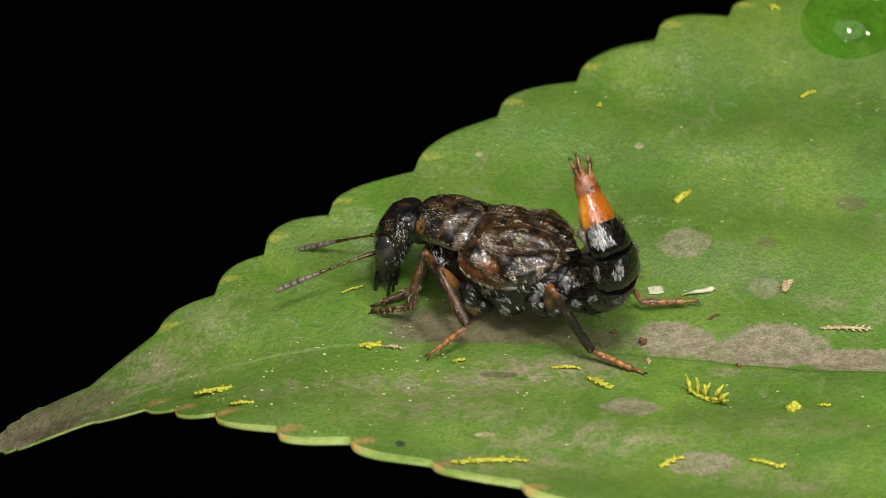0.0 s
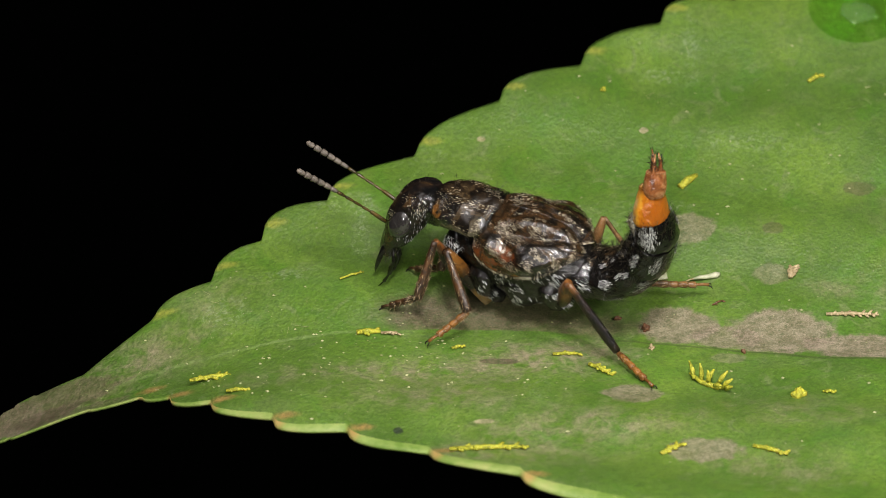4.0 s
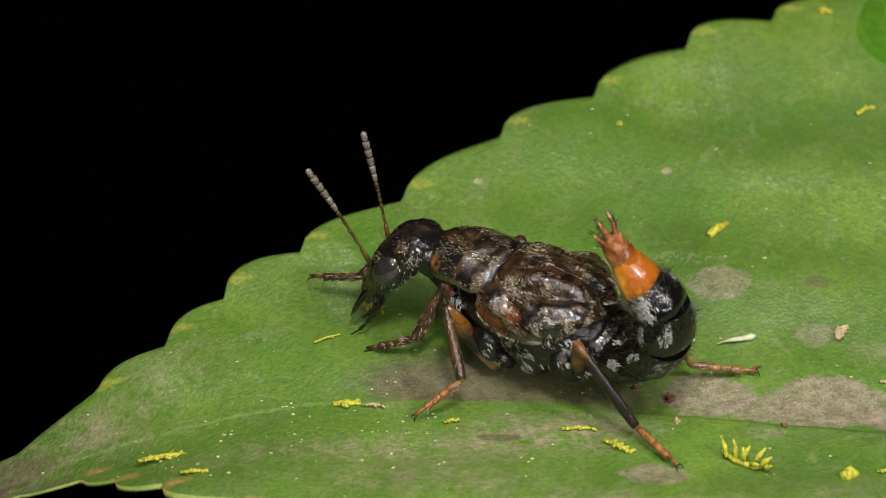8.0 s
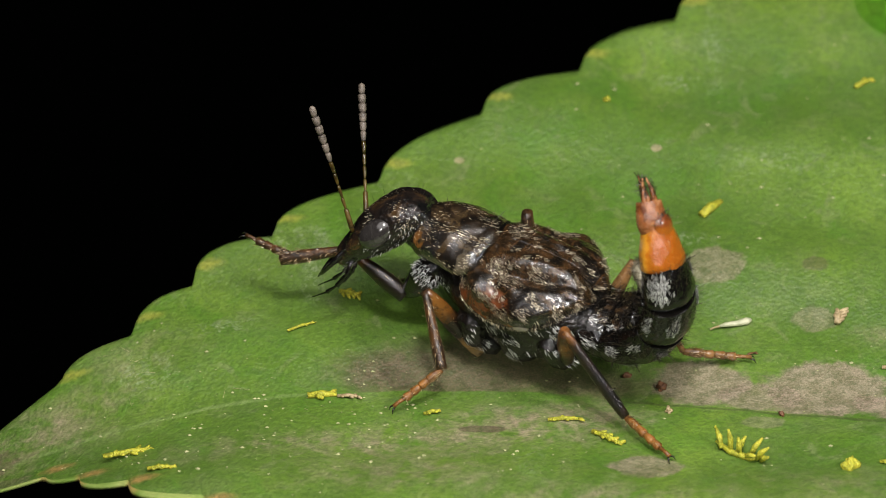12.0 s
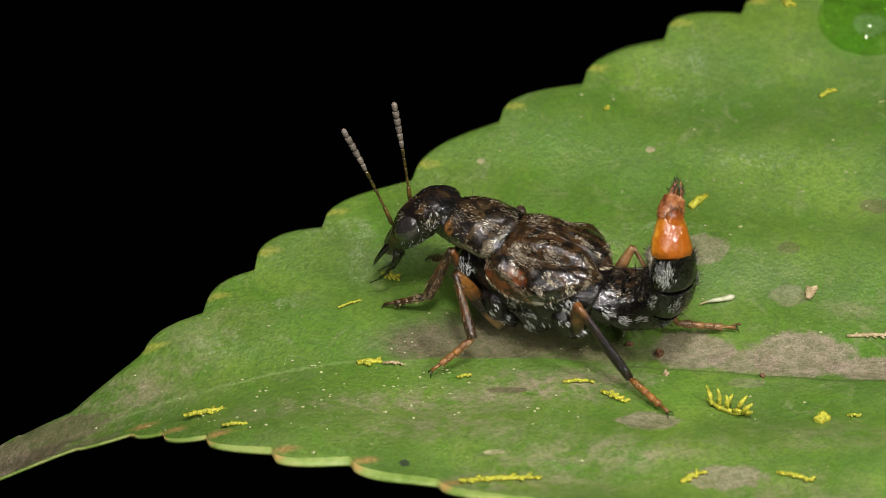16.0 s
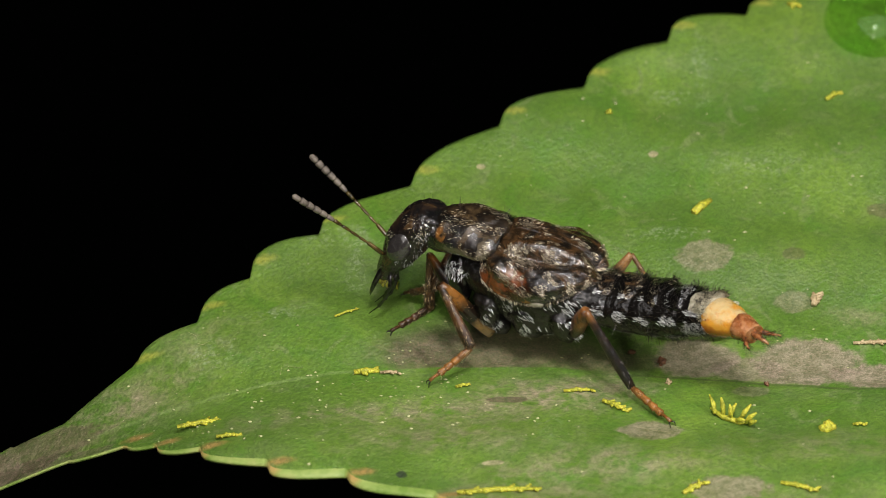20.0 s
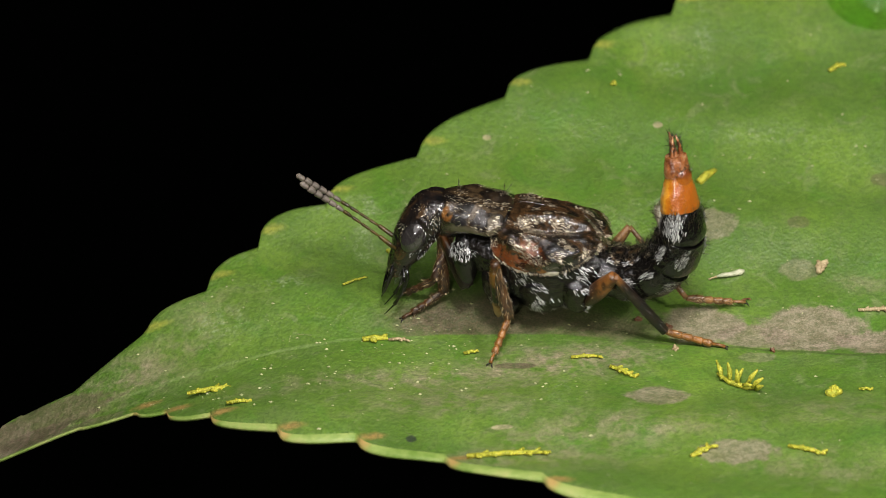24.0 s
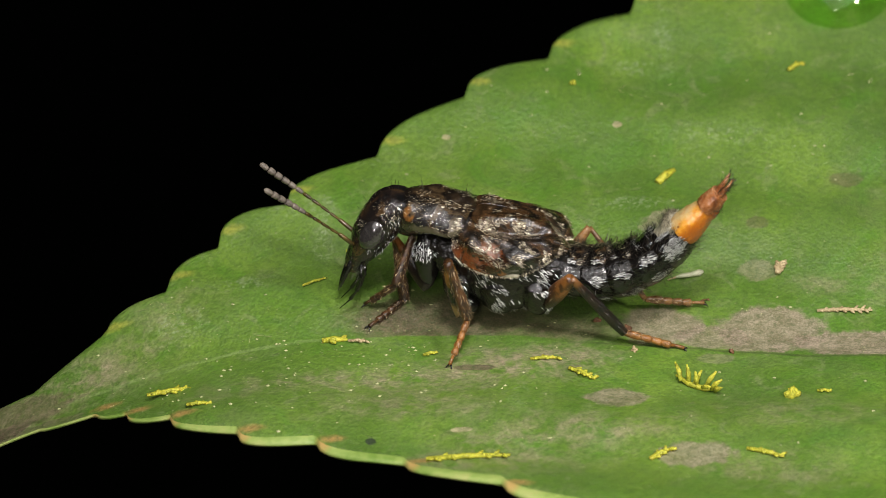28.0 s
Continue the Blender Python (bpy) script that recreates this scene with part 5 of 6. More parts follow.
# ---- how the beetle moves ----
BODY = [
    (0, pose(0.00362, 0.00252, 0.00004, 3.73, -5.22, -20.29)),
    (0.5, pose(0.00387, 0.00263, 0.00007, 2.98, -3.95, -19.74)),
    (1, pose(0.00403, 0.00260, 0.00006, 3.82, -3.70, -20.69)),
    (1.5, pose(0.00400, 0.00274, 0.00009, 3.87, -6.67, -16.02)),
    (2, pose(0.00386, 0.00251, 0.00004, 2.74, -8.45, -18.51)),
    (2.5, pose(0.00388, 0.00258, 0.00006, 3.66, -7.99, -17.39)),
    (3, pose(0.00367, 0.00243, 0.00003, 3.73, -6.27, -18.76)),
    (3.5, pose(0.00391, 0.00229, -0.00001, 2.72, -3.36, -20.48)),
    (5.5, pose(0.00424, 0.00218, -0.00005, 2.97, -1.53, -24.82)),
    (6, pose(0.00421, 0.00224, -0.00005, 3.40, -1.43, -25.05)),
    (6.5, pose(0.00425, 0.00222, -0.00007, 3.33, -2.00, -25.56)),
    (7, pose(0.00436, 0.00227, -0.00009, 3.62, -2.56, -25.83)),
    (7.5, pose(0.00448, 0.00243, -0.00009, 5.18, -2.55, -26.59)),
    (8, pose(0.00450, 0.00238, -0.00014, 4.37, -2.68, -26.27)),
    (8.5, pose(0.00450, 0.00237, -0.00016, 3.94, -2.63, -26.01)),
    (9, pose(0.00454, 0.00234, -0.00015, 4.23, -2.69, -26.13)),
    (9.5, pose(0.00451, 0.00230, -0.00014, 4.18, -2.57, -26.01)),
    (10, pose(0.00454, 0.00233, -0.00013, 4.86, -2.56, -26.29)),
    (10.5, pose(0.00449, 0.00237, -0.00011, 5.08, -1.40, -25.94)),
    (11, pose(0.00452, 0.00244, -0.00011, 5.30, -0.91, -26.61)),
    (11.5, pose(0.00455, 0.00239, -0.00008, 4.91, -1.24, -26.85)),
    (13.5, pose(0.00447, 0.00228, -0.00002, 4.19, -0.51, -25.50)),
    (14, pose(0.00447, 0.00229, -0.00007, 3.56, -0.97, -25.23)),
    (14.5, pose(0.00448, 0.00230, -0.00007, 3.56, -1.02, -25.41)),
    (15, pose(0.00441, 0.00227, -0.00008, 3.03, -0.95, -25.32)),
    (15.5, pose(0.00442, 0.00230, -0.00007, 3.56, -0.94, -25.60)),
    (16, pose(0.00441, 0.00232, -0.00007, 3.34, -1.28, -26.04)),
    (16.5, pose(0.00442, 0.00232, -0.00006, 2.96, -1.63, -26.10)),
    (17, pose(0.00438, 0.00232, -0.00002, 3.53, -1.29, -25.52)),
    (17.5, pose(0.00432, 0.00224, -0.00001, 3.06, -0.74, -24.83)),
    (18, pose(0.00430, 0.00216, 0.00003, 3.01, -0.36, -24.68)),
    (18.5, pose(0.00431, 0.00207, 0.00011, 2.96, -0.60, -24.55)),
    (19, pose(0.00420, 0.00187, 0.00015, 0.92, -4.15, -25.98)),
    (19.5, pose(0.00420, 0.00228, 0.00023, 2.04, -3.51, -22.49)),
    (20, pose(0.00396, 0.00201, 0.00016, -1.57, 0.37, -19.48)),
    (20.5, pose(0.00361, 0.00193, 0.00013, -2.43, 0.66, -14.42)),
    (21, pose(0.00367, 0.00182, 0.00007, -4.71, 2.93, -9.96)),
    (21.5, pose(0.00368, 0.00169, 0.00000, -5.90, 1.87, -7.39)),
    (23.5, pose(0.00379, 0.00163, -0.00007, -7.68, 0.47, -7.90)),
    (24, pose(0.00378, 0.00159, -0.00008, -7.50, 0.66, -7.80)),
    (24.5, pose(0.00380, 0.00159, -0.00008, -6.87, 1.38, -7.92)),
    (25, pose(0.00378, 0.00157, -0.00010, -7.05, 1.23, -7.94)),
    (25.5, pose(0.00381, 0.00160, -0.00011, -7.11, 1.19, -8.21)),
    (26, pose(0.00376, 0.00161, -0.00011, -7.09, 1.48, -8.52)),
    (26.5, pose(0.00379, 0.00162, -0.00012, -7.16, 1.61, -8.27)),
    (27, pose(0.00377, 0.00164, -0.00013, -6.97, 2.12, -8.07)),
    (27.5, pose(0.00378, 0.00167, -0.00014, -7.15, 2.11, -7.99)),
    (28, pose(0.00382, 0.00173, -0.00014, -6.72, 1.41, -8.52)),
]
HEAD = [
    (0, pose(-0.00402, 0, 0.00375, -7.2, -5.9, 5.9)),
    (1, pose(-0.00408, 0, 0.00367, -10.3, 2.2, 13.3)),
    (2, pose(-0.00394, 0, 0.00391, -9.6, 4.0, 10.1)),
    (3, pose(-0.00390, 0, 0.00392, -7.0, 1.8, 7.1)),
    (5.5, pose(-0.00405, 0, 0.00381, -12.5, 9.3, 17.5)),
    (6.8, pose(-0.00412, 0, 0.00376, -4.5, 9.2, 10.0)),
    (7.1, pose(-0.00415, 0, 0.00405, 1.2, 7.0, 12.0)),
    (7.6, pose(-0.00420, 0, 0.00398, -3.0, 10.0, 12.0)),
    (8, pose(-0.00422, 0, 0.00384, -7.0, 12.2, 11.8)),
    (9, pose(-0.00414, 0, 0.00391, -5.4, 13.7, 9.6)),
    (10, pose(-0.00422, 0, 0.00386, -11.0, 15.1, 17.5)),
    (11, pose(-0.00382, 0, 0.00418, -18.0, 30.0, 14.0)),
    (13.5, pose(-0.00400, 0, 0.00424, -9.4, 13.0, 7.0)),
    (14.5, pose(-0.00379, 0, 0.00455, -15.7, 15.9, 11.8)),
    (15, pose(-0.00397, 0, 0.00423, -6.8, 15.2, 4.7)),
    (16, pose(-0.00397, 0, 0.00417, -6.6, 14.0, 5.4)),
    (17, pose(-0.00413, 0, 0.00421, -6.5, 13.1, 3.1)),
    (18, pose(-0.00389, 0, 0.00420, -6.3, 13.0, 4.0)),
    (18.5, pose(-0.00387, 0, 0.00424, -10.9, 7.4, 6.8)),
    (19, pose(-0.00416, 0, 0.00315, -11.0, -5.5, 15.5)),
    (20, pose(-0.00389, 0, 0.00391, -4.8, 4.1, 5.4)),
    (21, pose(-0.00359, 0, 0.00352, -17.2, -7.1, 17.6)),
    (21.5, pose(-0.00375, 0, 0.00324, -16.3, -11.8, 13.2)),
    (24, pose(-0.00355, 0, 0.00390, -4.3, 0.7, 7.8)),
    (25, pose(-0.00357, 0, 0.00395, -4.6, 0.5, 6.9)),
    (26, pose(-0.00360, 0, 0.00383, -3.2, 3.8, 8.6)),
    (27, pose(-0.00359, 0, 0.00392, -3.5, 3.7, 7.1)),
    (28, pose(-0.00363, 0, 0.00394, -3.9, 2.3, 6.0)),
]
NEAR_ANTENNA = [
    (0, pose(-0.00596, -0.00082, 0.00261, 0, 6.1, 220.7)),
    (1, pose(-0.00603, -0.00115, 0.00287, 0, -10.0, 226.7)),
    (1.5, pose(-0.00599, -0.00107, 0.00305, 0, -6.2, 222.8)),
    (2, pose(-0.00597, -0.00099, 0.00323, 0, -3.2, 224.1)),
    (3, pose(-0.00597, -0.00079, 0.00317, 0, -17.9, 208.8)),
    (3.5, pose(-0.00601, -0.00087, 0.00325, 0, -30.0, 208.6)),
    (5.5, pose(-0.00604, -0.00119, 0.00358, 0, -55.4, 198.5)),
    (6, pose(-0.00618, -0.00099, 0.00353, 0, -54.9, 203.1)),
    (6.5, pose(-0.00629, -0.00079, 0.00350, 0, -57.2, 203.2)),
    (7, pose(-0.00638, -0.00059, 0.00345, 0, -57.2, 205.8)),
    (7.5, pose(-0.00638, -0.00078, 0.00348, 0, -60.6, 202.4)),
    (8, pose(-0.00637, -0.00096, 0.00353, 0, -64.2, 198.6)),
    (9, pose(-0.00632, -0.00091, 0.00354, 0, -62.6, 198.9)),
    (10, pose(-0.00616, -0.00136, 0.00354, 0, -56.9, 176.6)),
    (10.5, pose(-0.00607, -0.00137, 0.00409, 0, -62.3, 159.4)),
    (11, pose(-0.00596, -0.00138, 0.00466, 0, -58.3, 143.3)),
    (11.5, pose(-0.00603, -0.00129, 0.00450, 0, -61.8, 146.8)),
    (13.5, pose(-0.00623, -0.00092, 0.00388, 0, -67.5, 172.6)),
    (14, pose(-0.00610, -0.00105, 0.00417, 0, -68.4, 179.4)),
    (15, pose(-0.00631, -0.00075, 0.00398, 0, -68.8, 185.4)),
    (16, pose(-0.00631, -0.00078, 0.00387, 0, -65.8, 184.6)),
    (17, pose(-0.00648, -0.00066, 0.00390, 0, -68.8, 194.0)),
    (18, pose(-0.00621, -0.00067, 0.00392, 0, -63.7, 184.7)),
    (18.5, pose(-0.00605, -0.00096, 0.00364, 0, -56.3, 175.6)),
    (19, pose(-0.00592, -0.00133, 0.00193, 0, -51.3, 213.8)),
    (19.5, pose(-0.00600, -0.00113, 0.00244, 0, -42.1, 171.1)),
    (20, pose(-0.00605, -0.00090, 0.00296, 0, -39.6, 207.8)),
    (20.5, pose(-0.00566, -0.00122, 0.00264, 0, -19.3, 210.2)),
    (21, pose(-0.00524, -0.00149, 0.00234, 0, 6.9, 226.9)),
    (21.5, pose(-0.00540, -0.00132, 0.00188, 0, -3.8, 200.5)),
    (23.5, pose(-0.00557, -0.00105, 0.00262, 0, -32.3, 171.0)),
    (24, pose(-0.00561, -0.00097, 0.00281, 0, -34.8, 183.9)),
    (25, pose(-0.00563, -0.00095, 0.00286, 0, -37.4, 205.6)),
    (26, pose(-0.00569, -0.00099, 0.00286, 0, -36.4, 196.4)),
    (27, pose(-0.00571, -0.00094, 0.00294, 0, -38.7, 204.7)),
    (28, pose(-0.00574, -0.00090, 0.00291, 0, -36.7, 203.3)),
]
FAR_ANTENNA = [
    (0, pose(-0.00601, 0.00053, 0.00263, 0, 21.6, 179.6)),
    (1, pose(-0.00626, 0.00015, 0.00283, 0, 7.7, 174.2)),
    (1.5, pose(-0.00613, 0.00025, 0.00300, 0, 9.9, 165.8)),
    (2, pose(-0.00605, 0.00036, 0.00319, 0, 18.2, 176.4)),
    (3, pose(-0.00591, 0.00063, 0.00319, 0, -1.8, 184.0)),
    (3.5, pose(-0.00598, 0.00055, 0.00327, 0, -11.2, 179.1)),
    (5.5, pose(-0.00609, 0.00028, 0.00353, 0, -76.4, 195.2)),
    (6, pose(-0.00613, 0.00053, 0.00356, 0, -74.1, 196.3)),
    (6.5, pose(-0.00619, 0.00078, 0.00362, 0, -18.2, 145.3)),
    (7, pose(-0.00623, 0.00100, 0.00366, 0, -72.2, 207.7)),
    (7.5, pose(-0.00631, 0.00073, 0.00355, 0, -82.3, 172.8)),
    (8, pose(-0.00638, 0.00044, 0.00349, 0, -78.2, 157.6)),
    (9, pose(-0.00634, 0.00040, 0.00346, 0, -71.6, 149.6)),
    (10, pose(-0.00641, -0.00019, 0.00327, 0, -63.6, 133.2)),
    (10.5, pose(-0.00636, -0.00026, 0.00377, 0, -28.0, 123.2)),
    (11, pose(-0.00628, -0.00032, 0.00427, 0, -28.2, 117.0)),
    (11.5, pose(-0.00628, -0.00016, 0.00418, 0, -31.9, 117.5)),
    (13.5, pose(-0.00619, 0.00049, 0.00381, 0, -77.6, 123.6)),
    (14, pose(-0.00609, 0.00039, 0.00409, 0, -80.9, 133.2)),
    (15, pose(-0.00617, 0.00072, 0.00402, 0, -80.7, 147.6)),
    (16, pose(-0.00620, 0.00067, 0.00390, 0, -80.0, 151.4)),
    (17, pose(-0.00632, 0.00076, 0.00388, 0, -29.0, 122.7)),
    (18, pose(-0.00606, 0.00070, 0.00385, 0, -77.6, 147.4)),
    (18.5, pose(-0.00608, 0.00030, 0.00345, 0, -72.0, 125.9)),
    (19, pose(-0.00621, -0.00018, 0.00170, 0, -57.7, 126.7)),
    (19.5, pose(-0.00621, 0.00004, 0.00228, 0, -56.6, 128.9)),
    (20, pose(-0.00617, 0.00029, 0.00286, 0, -34.4, 167.0)),
    (20.5, pose(-0.00589, -0.00006, 0.00241, 0, -7.3, 173.0)),
    (21, pose(-0.00554, -0.00038, 0.00198, 0, 29.3, 148.1)),
    (21.5, pose(-0.00560, -0.00018, 0.00155, 0, 1.0, 149.5)),
    (23.5, pose(-0.00575, 0.00013, 0.00248, 0, -30.9, 172.1)),
    (24, pose(-0.00577, 0.00021, 0.00272, 0, -28.0, 174.3)),
    (25, pose(-0.00578, 0.00024, 0.00277, 0, -26.7, 174.7)),
    (26, pose(-0.00588, 0.00019, 0.00279, 0, -26.9, 174.0)),
    (27, pose(-0.00586, 0.00025, 0.00286, 0, -30.7, 171.4)),
    (28, pose(-0.00587, 0.00029, 0.00283, 0, -30.1, 172.2)),
]
CURL_A = [(0, -17.0, 36.9, -5.0, -10.0, -6.7, 34), (0.4, -22.0, 36.4, 34.0, -7.0, -7.2, 26), (0.5, -14.0, 28.6, 15.0, -4.0, -9.2, 36), (0.8, -16.0, 29.9, 15.0, -1.0, -5.2, 20), (1, -3.0, 23.6, 20.0, 11.0, -13.5, 36), (1.2, -7.0, 3.8, 4.0, 4.0, -3.5, 0), (1.6, -11.0, 1.5, 5.0, -8.0, -7.3, 0)]
CURL_B = [(2, -13.0, 1.8, -6.0, 8.0, -7.2, 0), (2.4, -13.0, 3.1, -12.0, 3.0, -5.5, 0), (2.8, -11.0, 4.1, -3.0, -2.0, -7.1, 0), (3, -4.3, 5.4, -20.5, -12.5, -9.7, 0), (3.2, -19.0, 15.1, -13.0, -32.0, -0.0, -36), (3.3, -84.7, 40.7, -34.7, -1.9, -1.9, -36), (3.5, -46.4, 36.6, -17.9, 5.7, 2.3, -36)]
CURL_C = [(5.5, 10.0, 21.2, 14.0, 6.0, -11.1, 36), (6, -1.0, 30.6, -13.0, -2.0, -4.5, 16), (6.5, -15.0, 34.9, 0.0, -8.0, -5.3, 30), (7, -31.9, 35.8, 46.1, -8.7, -3.1, 4), (7.5, -20.0, 34.3, 6.0, -5.0, -5.3, 20), (8, -22.5, 37.5, -6.1, -11.6, 4.8, -16), (9, -15.0, 31.2, 10.0, -2.0, -4.1, 22)]
CURL_D = [(10, -7.2, 25.9, -9.6, 9.3, 0.9, -10), (11, 5.0, 21.1, 23.0, 18.0, -14.9, 36), (11.5, -1.0, 24.7, 14.0, 9.0, -10.6, 36), (13.5, -30.0, 34.5, 11.0, -5.0, -4.8, 12), (14, -21.0, 31.8, 14.0, 0.0, -4.7, 12), (14.5, -13.0, 27.0, 15.0, 4.0, -7.1, 30), (15, -17.5, 26.1, -7.8, 9.1, 2.8, -20)]
CURL_E = [(16, -16.7, 27.6, 28.3, 21.7, -17.2, 36), (17, -23.0, 32.4, 10.0, -5.0, -6.9, 32), (18, -22.8, 31.0, 36.0, -8.2, -6.4, 24), (18.5, -35.6, 28.8, -15.3, 0.3, 0.0, -36), (18.8, -6.0, 7.5, 0.0, 5.0, -3.5, 0), (19, -6.0, -1.6, -16.0, 7.0, 0.9, 0), (19.5, -2.0, 3.0, -20.0, -9.0, -4.6, 0)]
CURL_F = [(20, 0.0, 4.2, -8.0, 1.0, -6.0, 0), (20.5, -6.0, 9.1, -19.0, -17.0, -4.1, 0), (21, -42.4, 33.2, -8.5, 8.8, -2.3, -36), (21.5, -13.0, 29.8, -10.0, -5.0, -2.5, -8), (23.5, -5.0, 24.7, -3.0, 0.0, -1.8, -20), (24, -14.0, 27.9, 1.0, -5.0, -6.1, 2), (25, -28.0, 25.7, 1.1, -4.9, -8.0, -36)]
CURL_G = [(26, -5.0, 21.4, 16.0, -4.0, -11.1, 24), (27, -1.0, 21.1, 6.0, 2.0, -1.7, 10), (28, -8.2, 15.4, -0.6, 2.4, -0.6, -14)]
CURLS = CURL_A + CURL_B + CURL_C + CURL_D + CURL_E + CURL_F + CURL_G


def eased(rows, t):
    """Straight between rows of t and numbers."""
    ts = [r[0] for r in rows]
    return [float(np.interp(t, ts, [r[k] for r in rows])) for k in range(1, len(rows[0]))]


def body_at(t):
    """The beetle's pose at t."""
    for (t0, a), (t1, b) in zip(BODY, BODY[1:]):
        if t <= t1:
            return a.lerp(b, (t - t0) / (t1 - t0))
    return BODY[-1][1]


def tail_chain(first, bend_a, bend_b, yaw, yaw_bend, twist):
    """Poses of the abdomen's rings for a first pitch, the bend at the joints, the swing to a side and the twist towards the tip."""
    p, pitch, poses = ABDOMEN_ROOT.copy(), first, []
    for k, ring in enumerate(RINGS):
        if k:
            pitch += bend_a if k < 5 else bend_b
            yaw += yaw_bend
        poses.append(pose(p.x * MM, p.y * MM, p.z * MM, twist * min(1, k / 4), -pitch, yaw))
        p = p + (poses[-1].to_3x3() @ Vector((ring[0], 0, 0)))
    return poses


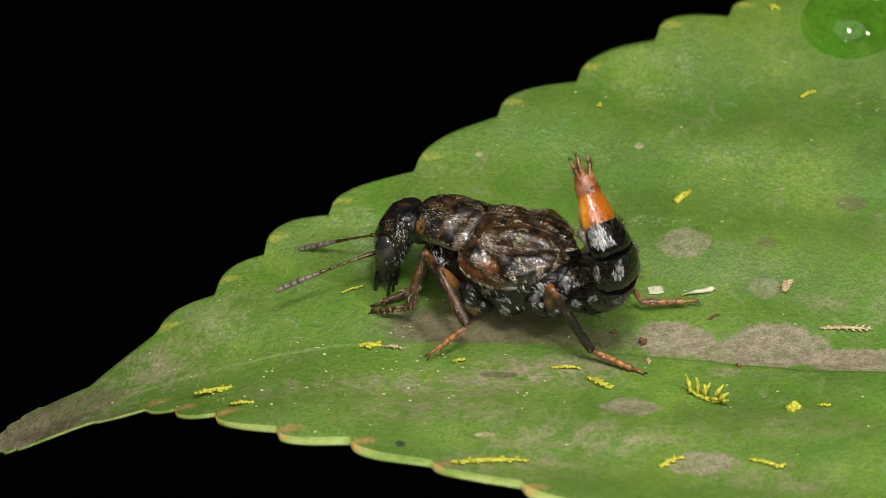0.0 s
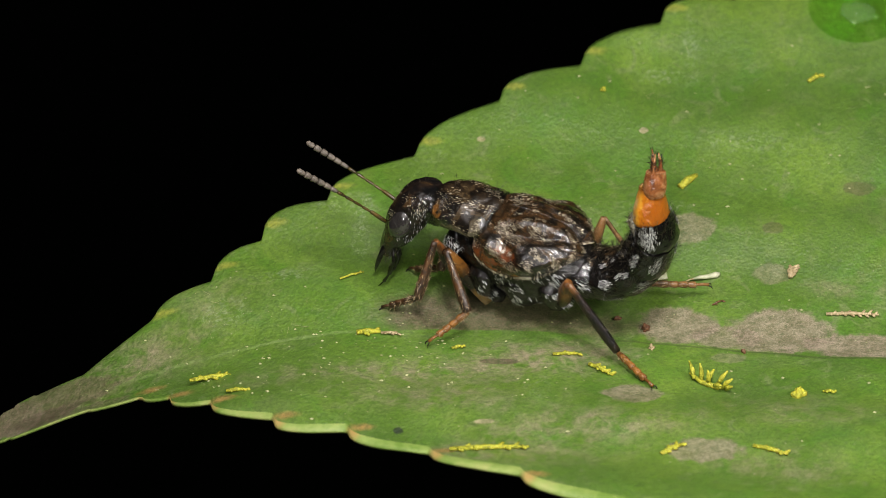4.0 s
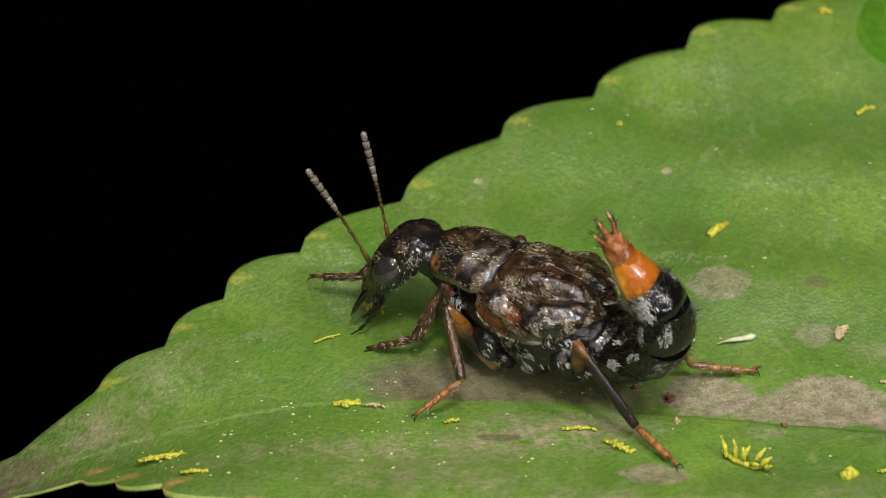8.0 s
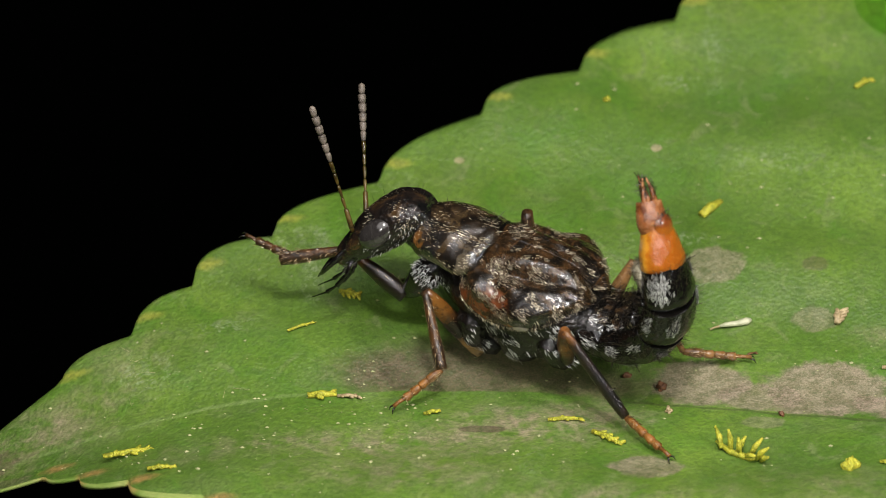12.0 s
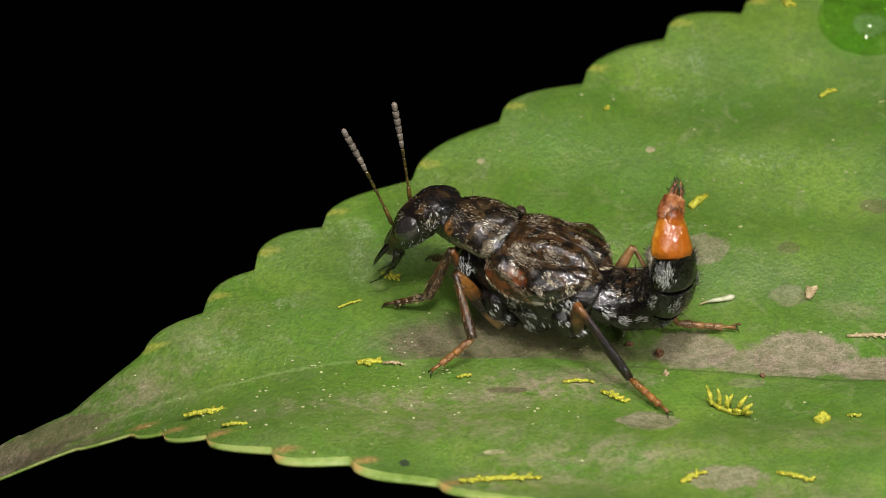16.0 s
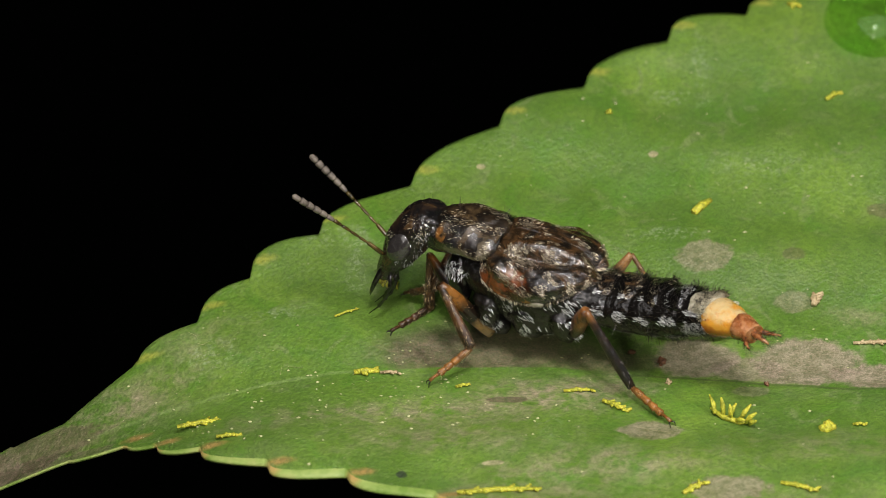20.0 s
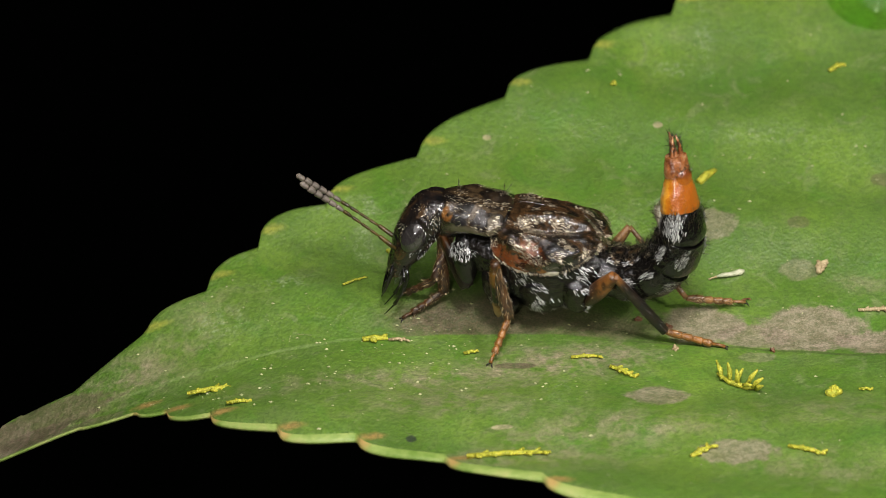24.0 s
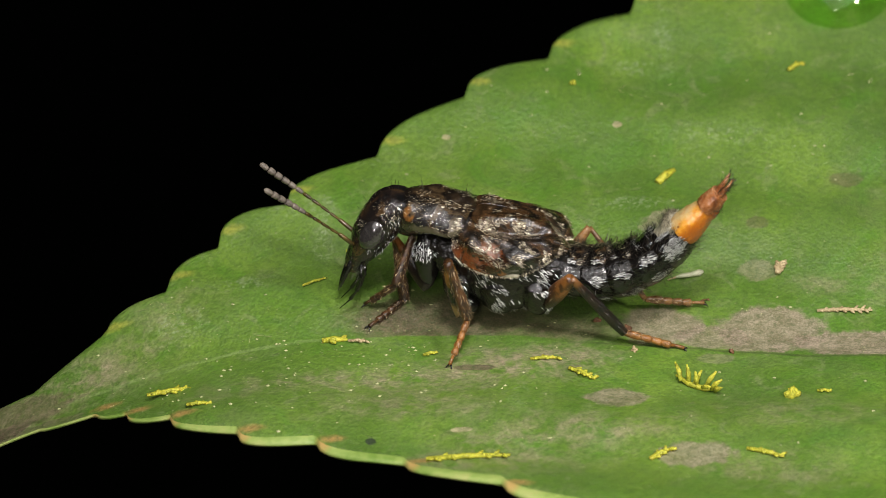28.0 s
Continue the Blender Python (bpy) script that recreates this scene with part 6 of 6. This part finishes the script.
# where each planted foot stands: time, ankle and toe in the place
STEPS = {
    "hind_near": [(0, 6.68, -0.58, 0.20, 8.90, -1.54, -0.25, 0), (0.5, 6.66, -0.22, 0.12, 9.03, -0.71, -0.33, 0), (1, 8.12, -0.44, 0.12, 10.52, -0.75, -0.33, 0), (1.3, 8.10, -0.30, 0.12, 10.48, -0.74, -0.33, 0), (1.5, 6.67, 0.13, 0.08, 9.09, 0.11, -0.37, 0), (1.8, 6.53, -0.20, 0.24, 8.23, -1.92, -0.21, 0), (2, 6.48, -0.40, 0.26, 8.12, -2.17, -0.19, 0), (2.6, 7.67, -1.70, 0.41, 9.23, -3.55, -0.04, 0), (3, 7.60, -1.98, 0.44, 9.20, -3.80, -0.01, 0), (3.5, 7.62, -1.70, 0.25, 9.14, -3.71, -0.02, 0), (21.6, 7.62, -1.70, 0.25, 9.14, -3.71, -0.02, 0), (22.2, 8.16, -0.88, 1.00, 10.14, -2.10, 0.61, 0), (22.8, 8.70, -0.05, 0.15, 11.15, -0.50, -0.35, 0), (28, 8.70, -0.05, 0.15, 11.15, -0.50, -0.35, 0)],
    "hind_far": [(0, 8.80, 2.70, 0.40, 11.20, 3.20, 0.14, 0), (3.5, 8.80, 2.70, 0.40, 11.20, 3.20, 0.14, 0), (4.3, 9.20, 2.23, 1.05, 11.60, 2.70, 0.65, 0), (5, 9.60, 1.75, 0.50, 12.00, 2.20, -0.05, 0), (28, 9.60, 1.75, 0.50, 12.00, 2.20, -0.05, 0)],
    "mid_near": [(0, 1.42, -0.02, 0.95, -0.53, -0.85, -0.33, 0), (20.9, 1.42, -0.02, 0.95, -0.53, -0.85, -0.33, 0), (21.2, 2.00, -0.07, 1.73, 0.65, -1.28, 0.61, 0), (21.5, 2.58, 0.04, 0.85, 2.15, -1.43, -0.27, 0), (22, 2.58, 0.04, 0.85, 2.15, -1.43, -0.27, 0), (22.6, 2.58, -0.12, 0.90, 1.82, -1.72, -0.24, 0), (28, 2.58, -0.12, 0.90, 1.82, -1.72, -0.24, 0)],
    "mid_far": [(0, 4.20, 5.40, 1.60, 3.40, 6.90, 0.80, 0), (28, 4.20, 5.40, 1.60, 3.40, 6.90, 0.80, 0)],
    "front_near": [(0, -1.02, 1.53, 0.75, -2.67, 2.29, -0.04, 0), (3, -0.52, 0.95, 1.00, -2.03, 1.53, -0.17, 0), (3.5, -0.47, 1.05, 0.92, -2.02, 1.68, -0.14, 0), (5.5, -0.96, 1.13, 0.78, -2.65, 1.55, -0.18, 0), (8, -0.29, 2.56, 0.93, -2.04, 3.06, 0.11, 0), (10, -0.20, 2.92, 0.90, -1.93, 3.62, 0.21, 0), (10.3, -1.02, 2.86, 1.65, -2.22, 3.50, 1.09, 15), (10.6, -3.44, 4.13, 2.08, -5.34, 5.05, 2.15, 45), (11, -3.97, 4.74, 1.31, -5.80, 5.69, 0.96, 50), (11.5, -4.26, 4.84, 1.90, -5.45, 5.41, 2.16, 45), (13.5, -0.48, 2.39, 3.02, -1.45, 2.84, 3.17, 40), (14, -0.60, 2.71, 2.74, -1.30, 3.07, 2.38, 35), (14.3, -0.99, 3.02, 1.15, -2.23, 3.62, 0.98, 15), (14.7, -0.28, 2.76, 0.92, -2.00, 3.39, 0.17, 0), (17, -0.43, 3.09, 1.03, -2.19, 3.58, 0.21, 0), (18.5, -0.47, 3.00, 1.17, -2.09, 3.76, 0.24, 0), (20, -0.23, 3.72, 0.30, -1.78, 2.49, 0.00, 0), (20.5, -0.29, 2.13, 1.31, -1.76, 2.63, 0.03, 0), (21.2, -0.03, 0.51, 0.59, -1.81, 0.82, -0.29, 0), (21.5, -0.18, 0.49, 0.88, -1.74, 0.84, -0.29, 0), (23.5, 0.01, 2.73, 0.22, -1.55, 1.54, -0.17, 0), (25, 0.07, 1.30, 1.16, -1.42, 1.50, -0.18, 0), (28, 0.08, 2.36, 0.15, -1.35, 1.01, -0.26, 0)],
    "front_far": [(0, -0.82, 3.07, 0.68, -2.73, 2.52, -0.00, 0), (3, -0.03, 1.89, 1.06, -1.48, 2.85, 0.07, 0), (5.5, 0.51, 3.73, 1.30, -0.48, 5.26, 0.52, 0), (6.8, 0.51, 3.73, 1.30, -0.48, 5.26, 0.52, 0), (7, -1.86, 5.60, 2.37, -3.71, 6.00, 3.29, 30), (7.2, -1.80, 5.60, 2.02, -2.94, 6.00, 2.11, 35), (7.6, -2.33, 5.60, 1.65, -3.92, 6.00, 2.06, 45), (8, -2.32, 5.60, 1.53, -3.68, 6.00, 1.24, 45), (8.4, -1.73, 5.60, 1.65, -2.93, 6.00, 1.36, 45), (8.8, -0.79, 5.60, 1.46, -1.80, 6.00, 1.29, 40), (9.2, 0.20, 3.60, 1.40, -1.10, 4.70, 0.45, 0), (10, 0.08, 3.42, 1.39, -1.24, 4.53, 0.38, 0), (13.5, 1.09, 4.84, 1.71, 0.36, 6.43, 0.74, 0), (17, 0.36, 4.57, 1.66, -0.61, 6.03, 0.67, 0), (18.5, 0.15, 4.84, 1.66, -0.88, 6.24, 0.71, 0), (20, 0.00, 3.43, 1.45, -1.25, 4.59, 0.40, 0), (21.3, -0.70, 0.81, 0.88, -2.28, 1.41, -0.20, 0), (23.5, -0.32, 2.09, 1.20, -1.78, 2.79, 0.06, 0), (28, -0.26, 1.59, 1.36, -1.51, 2.26, -0.04, 0)],
}


# how far the tail's styles stand apart, and how far the shield dips with the head
SPLAY = [(0, 0.7), (0.4, 0.4), (0.8, 0.2), (7, 0.1), (7.5, 0.7), (8, 0.8), (8.6, 0.5), (9, 0.1), (28, 0.1)]
DIP = [(0, 2), (5.5, 3), (8, 4), (10, 4), (11, 0), (17, 0), (18.5, 3), (19, 9), (19.5, 6), (20, 3), (20.5, 5), (21, 8), (21.5, 7), (23.5, 2), (28, 1)]


def motions():
    walk(beetle, BODY)
    hinge = Matrix.Translation(Vector((-1.4, 0, 4.0)) * MM)
    walk(pronotum, [(t, hinge @ Matrix.Rotation(-radians(d), 4, "Y") @ hinge.inverted()) for t, d in DIP])
    walk(head, HEAD)
    walk(antennae[-1], NEAR_ANTENNA)
    walk(antennae[1], FAR_ANTENNA)
    chains = [(r[0], tail_chain(*r[1:])) for r in CURLS]
    for k, ring in enumerate(rings):
        walk(ring, [(t, poses[k]) for t, poses in chains])
    # the tail's styles lie together over a curled tail and splay on a stretched one
    for style, side in styles:
        rows = []
        for t, first, bend_a, *rest in CURLS:
            wide = max(0.0, min(1.0, (14.0 - bend_a) / 8), eased(SPLAY, t)[0])
            rows.append((t, pose(0.6 * MM, (0.22 + 0.1 * wide) * side * MM, (-0.04 if side else 0.1) * MM, 0, 0 if side else -8 + 14 * wide, side * (-14 + 42 * wide))))
        walk(style, rows)
    for key, leg in legs.items():
        steps = STEPS[key]
        times = sorted(set([r[0] for r in BODY] + [r[0] for r in steps]))
        rows = ([], [], [], [])
        for t in times:
            v = eased(steps, t)
            m = body_at(t).inverted()
            ankle, toe = (m @ (Vector(v[0:3]) * MM)) / MM, (m @ (Vector(v[3:6]) * MM)) / MM
            hip = leg.hip
            if key in coxae:
                top = Vector((-2.95, leg.hip.y * 0.85, 3.75))
                swing = Matrix.Rotation(radians(v[6]), 3, "Y")
                hip = top + swing @ (leg.hip - top)
                rows[3].append((t, along(top, hip - top, Vector((1, 0, 0)))))
            for k, mm in enumerate(bend(leg, hip, ankle, toe)):
                rows[k].append((t, mm))
        for limb_ob, r in zip(leg.parts, rows):
            walk(limb_ob, r)
        if key in coxae:
            walk(coxae[key], rows[3])


motions()
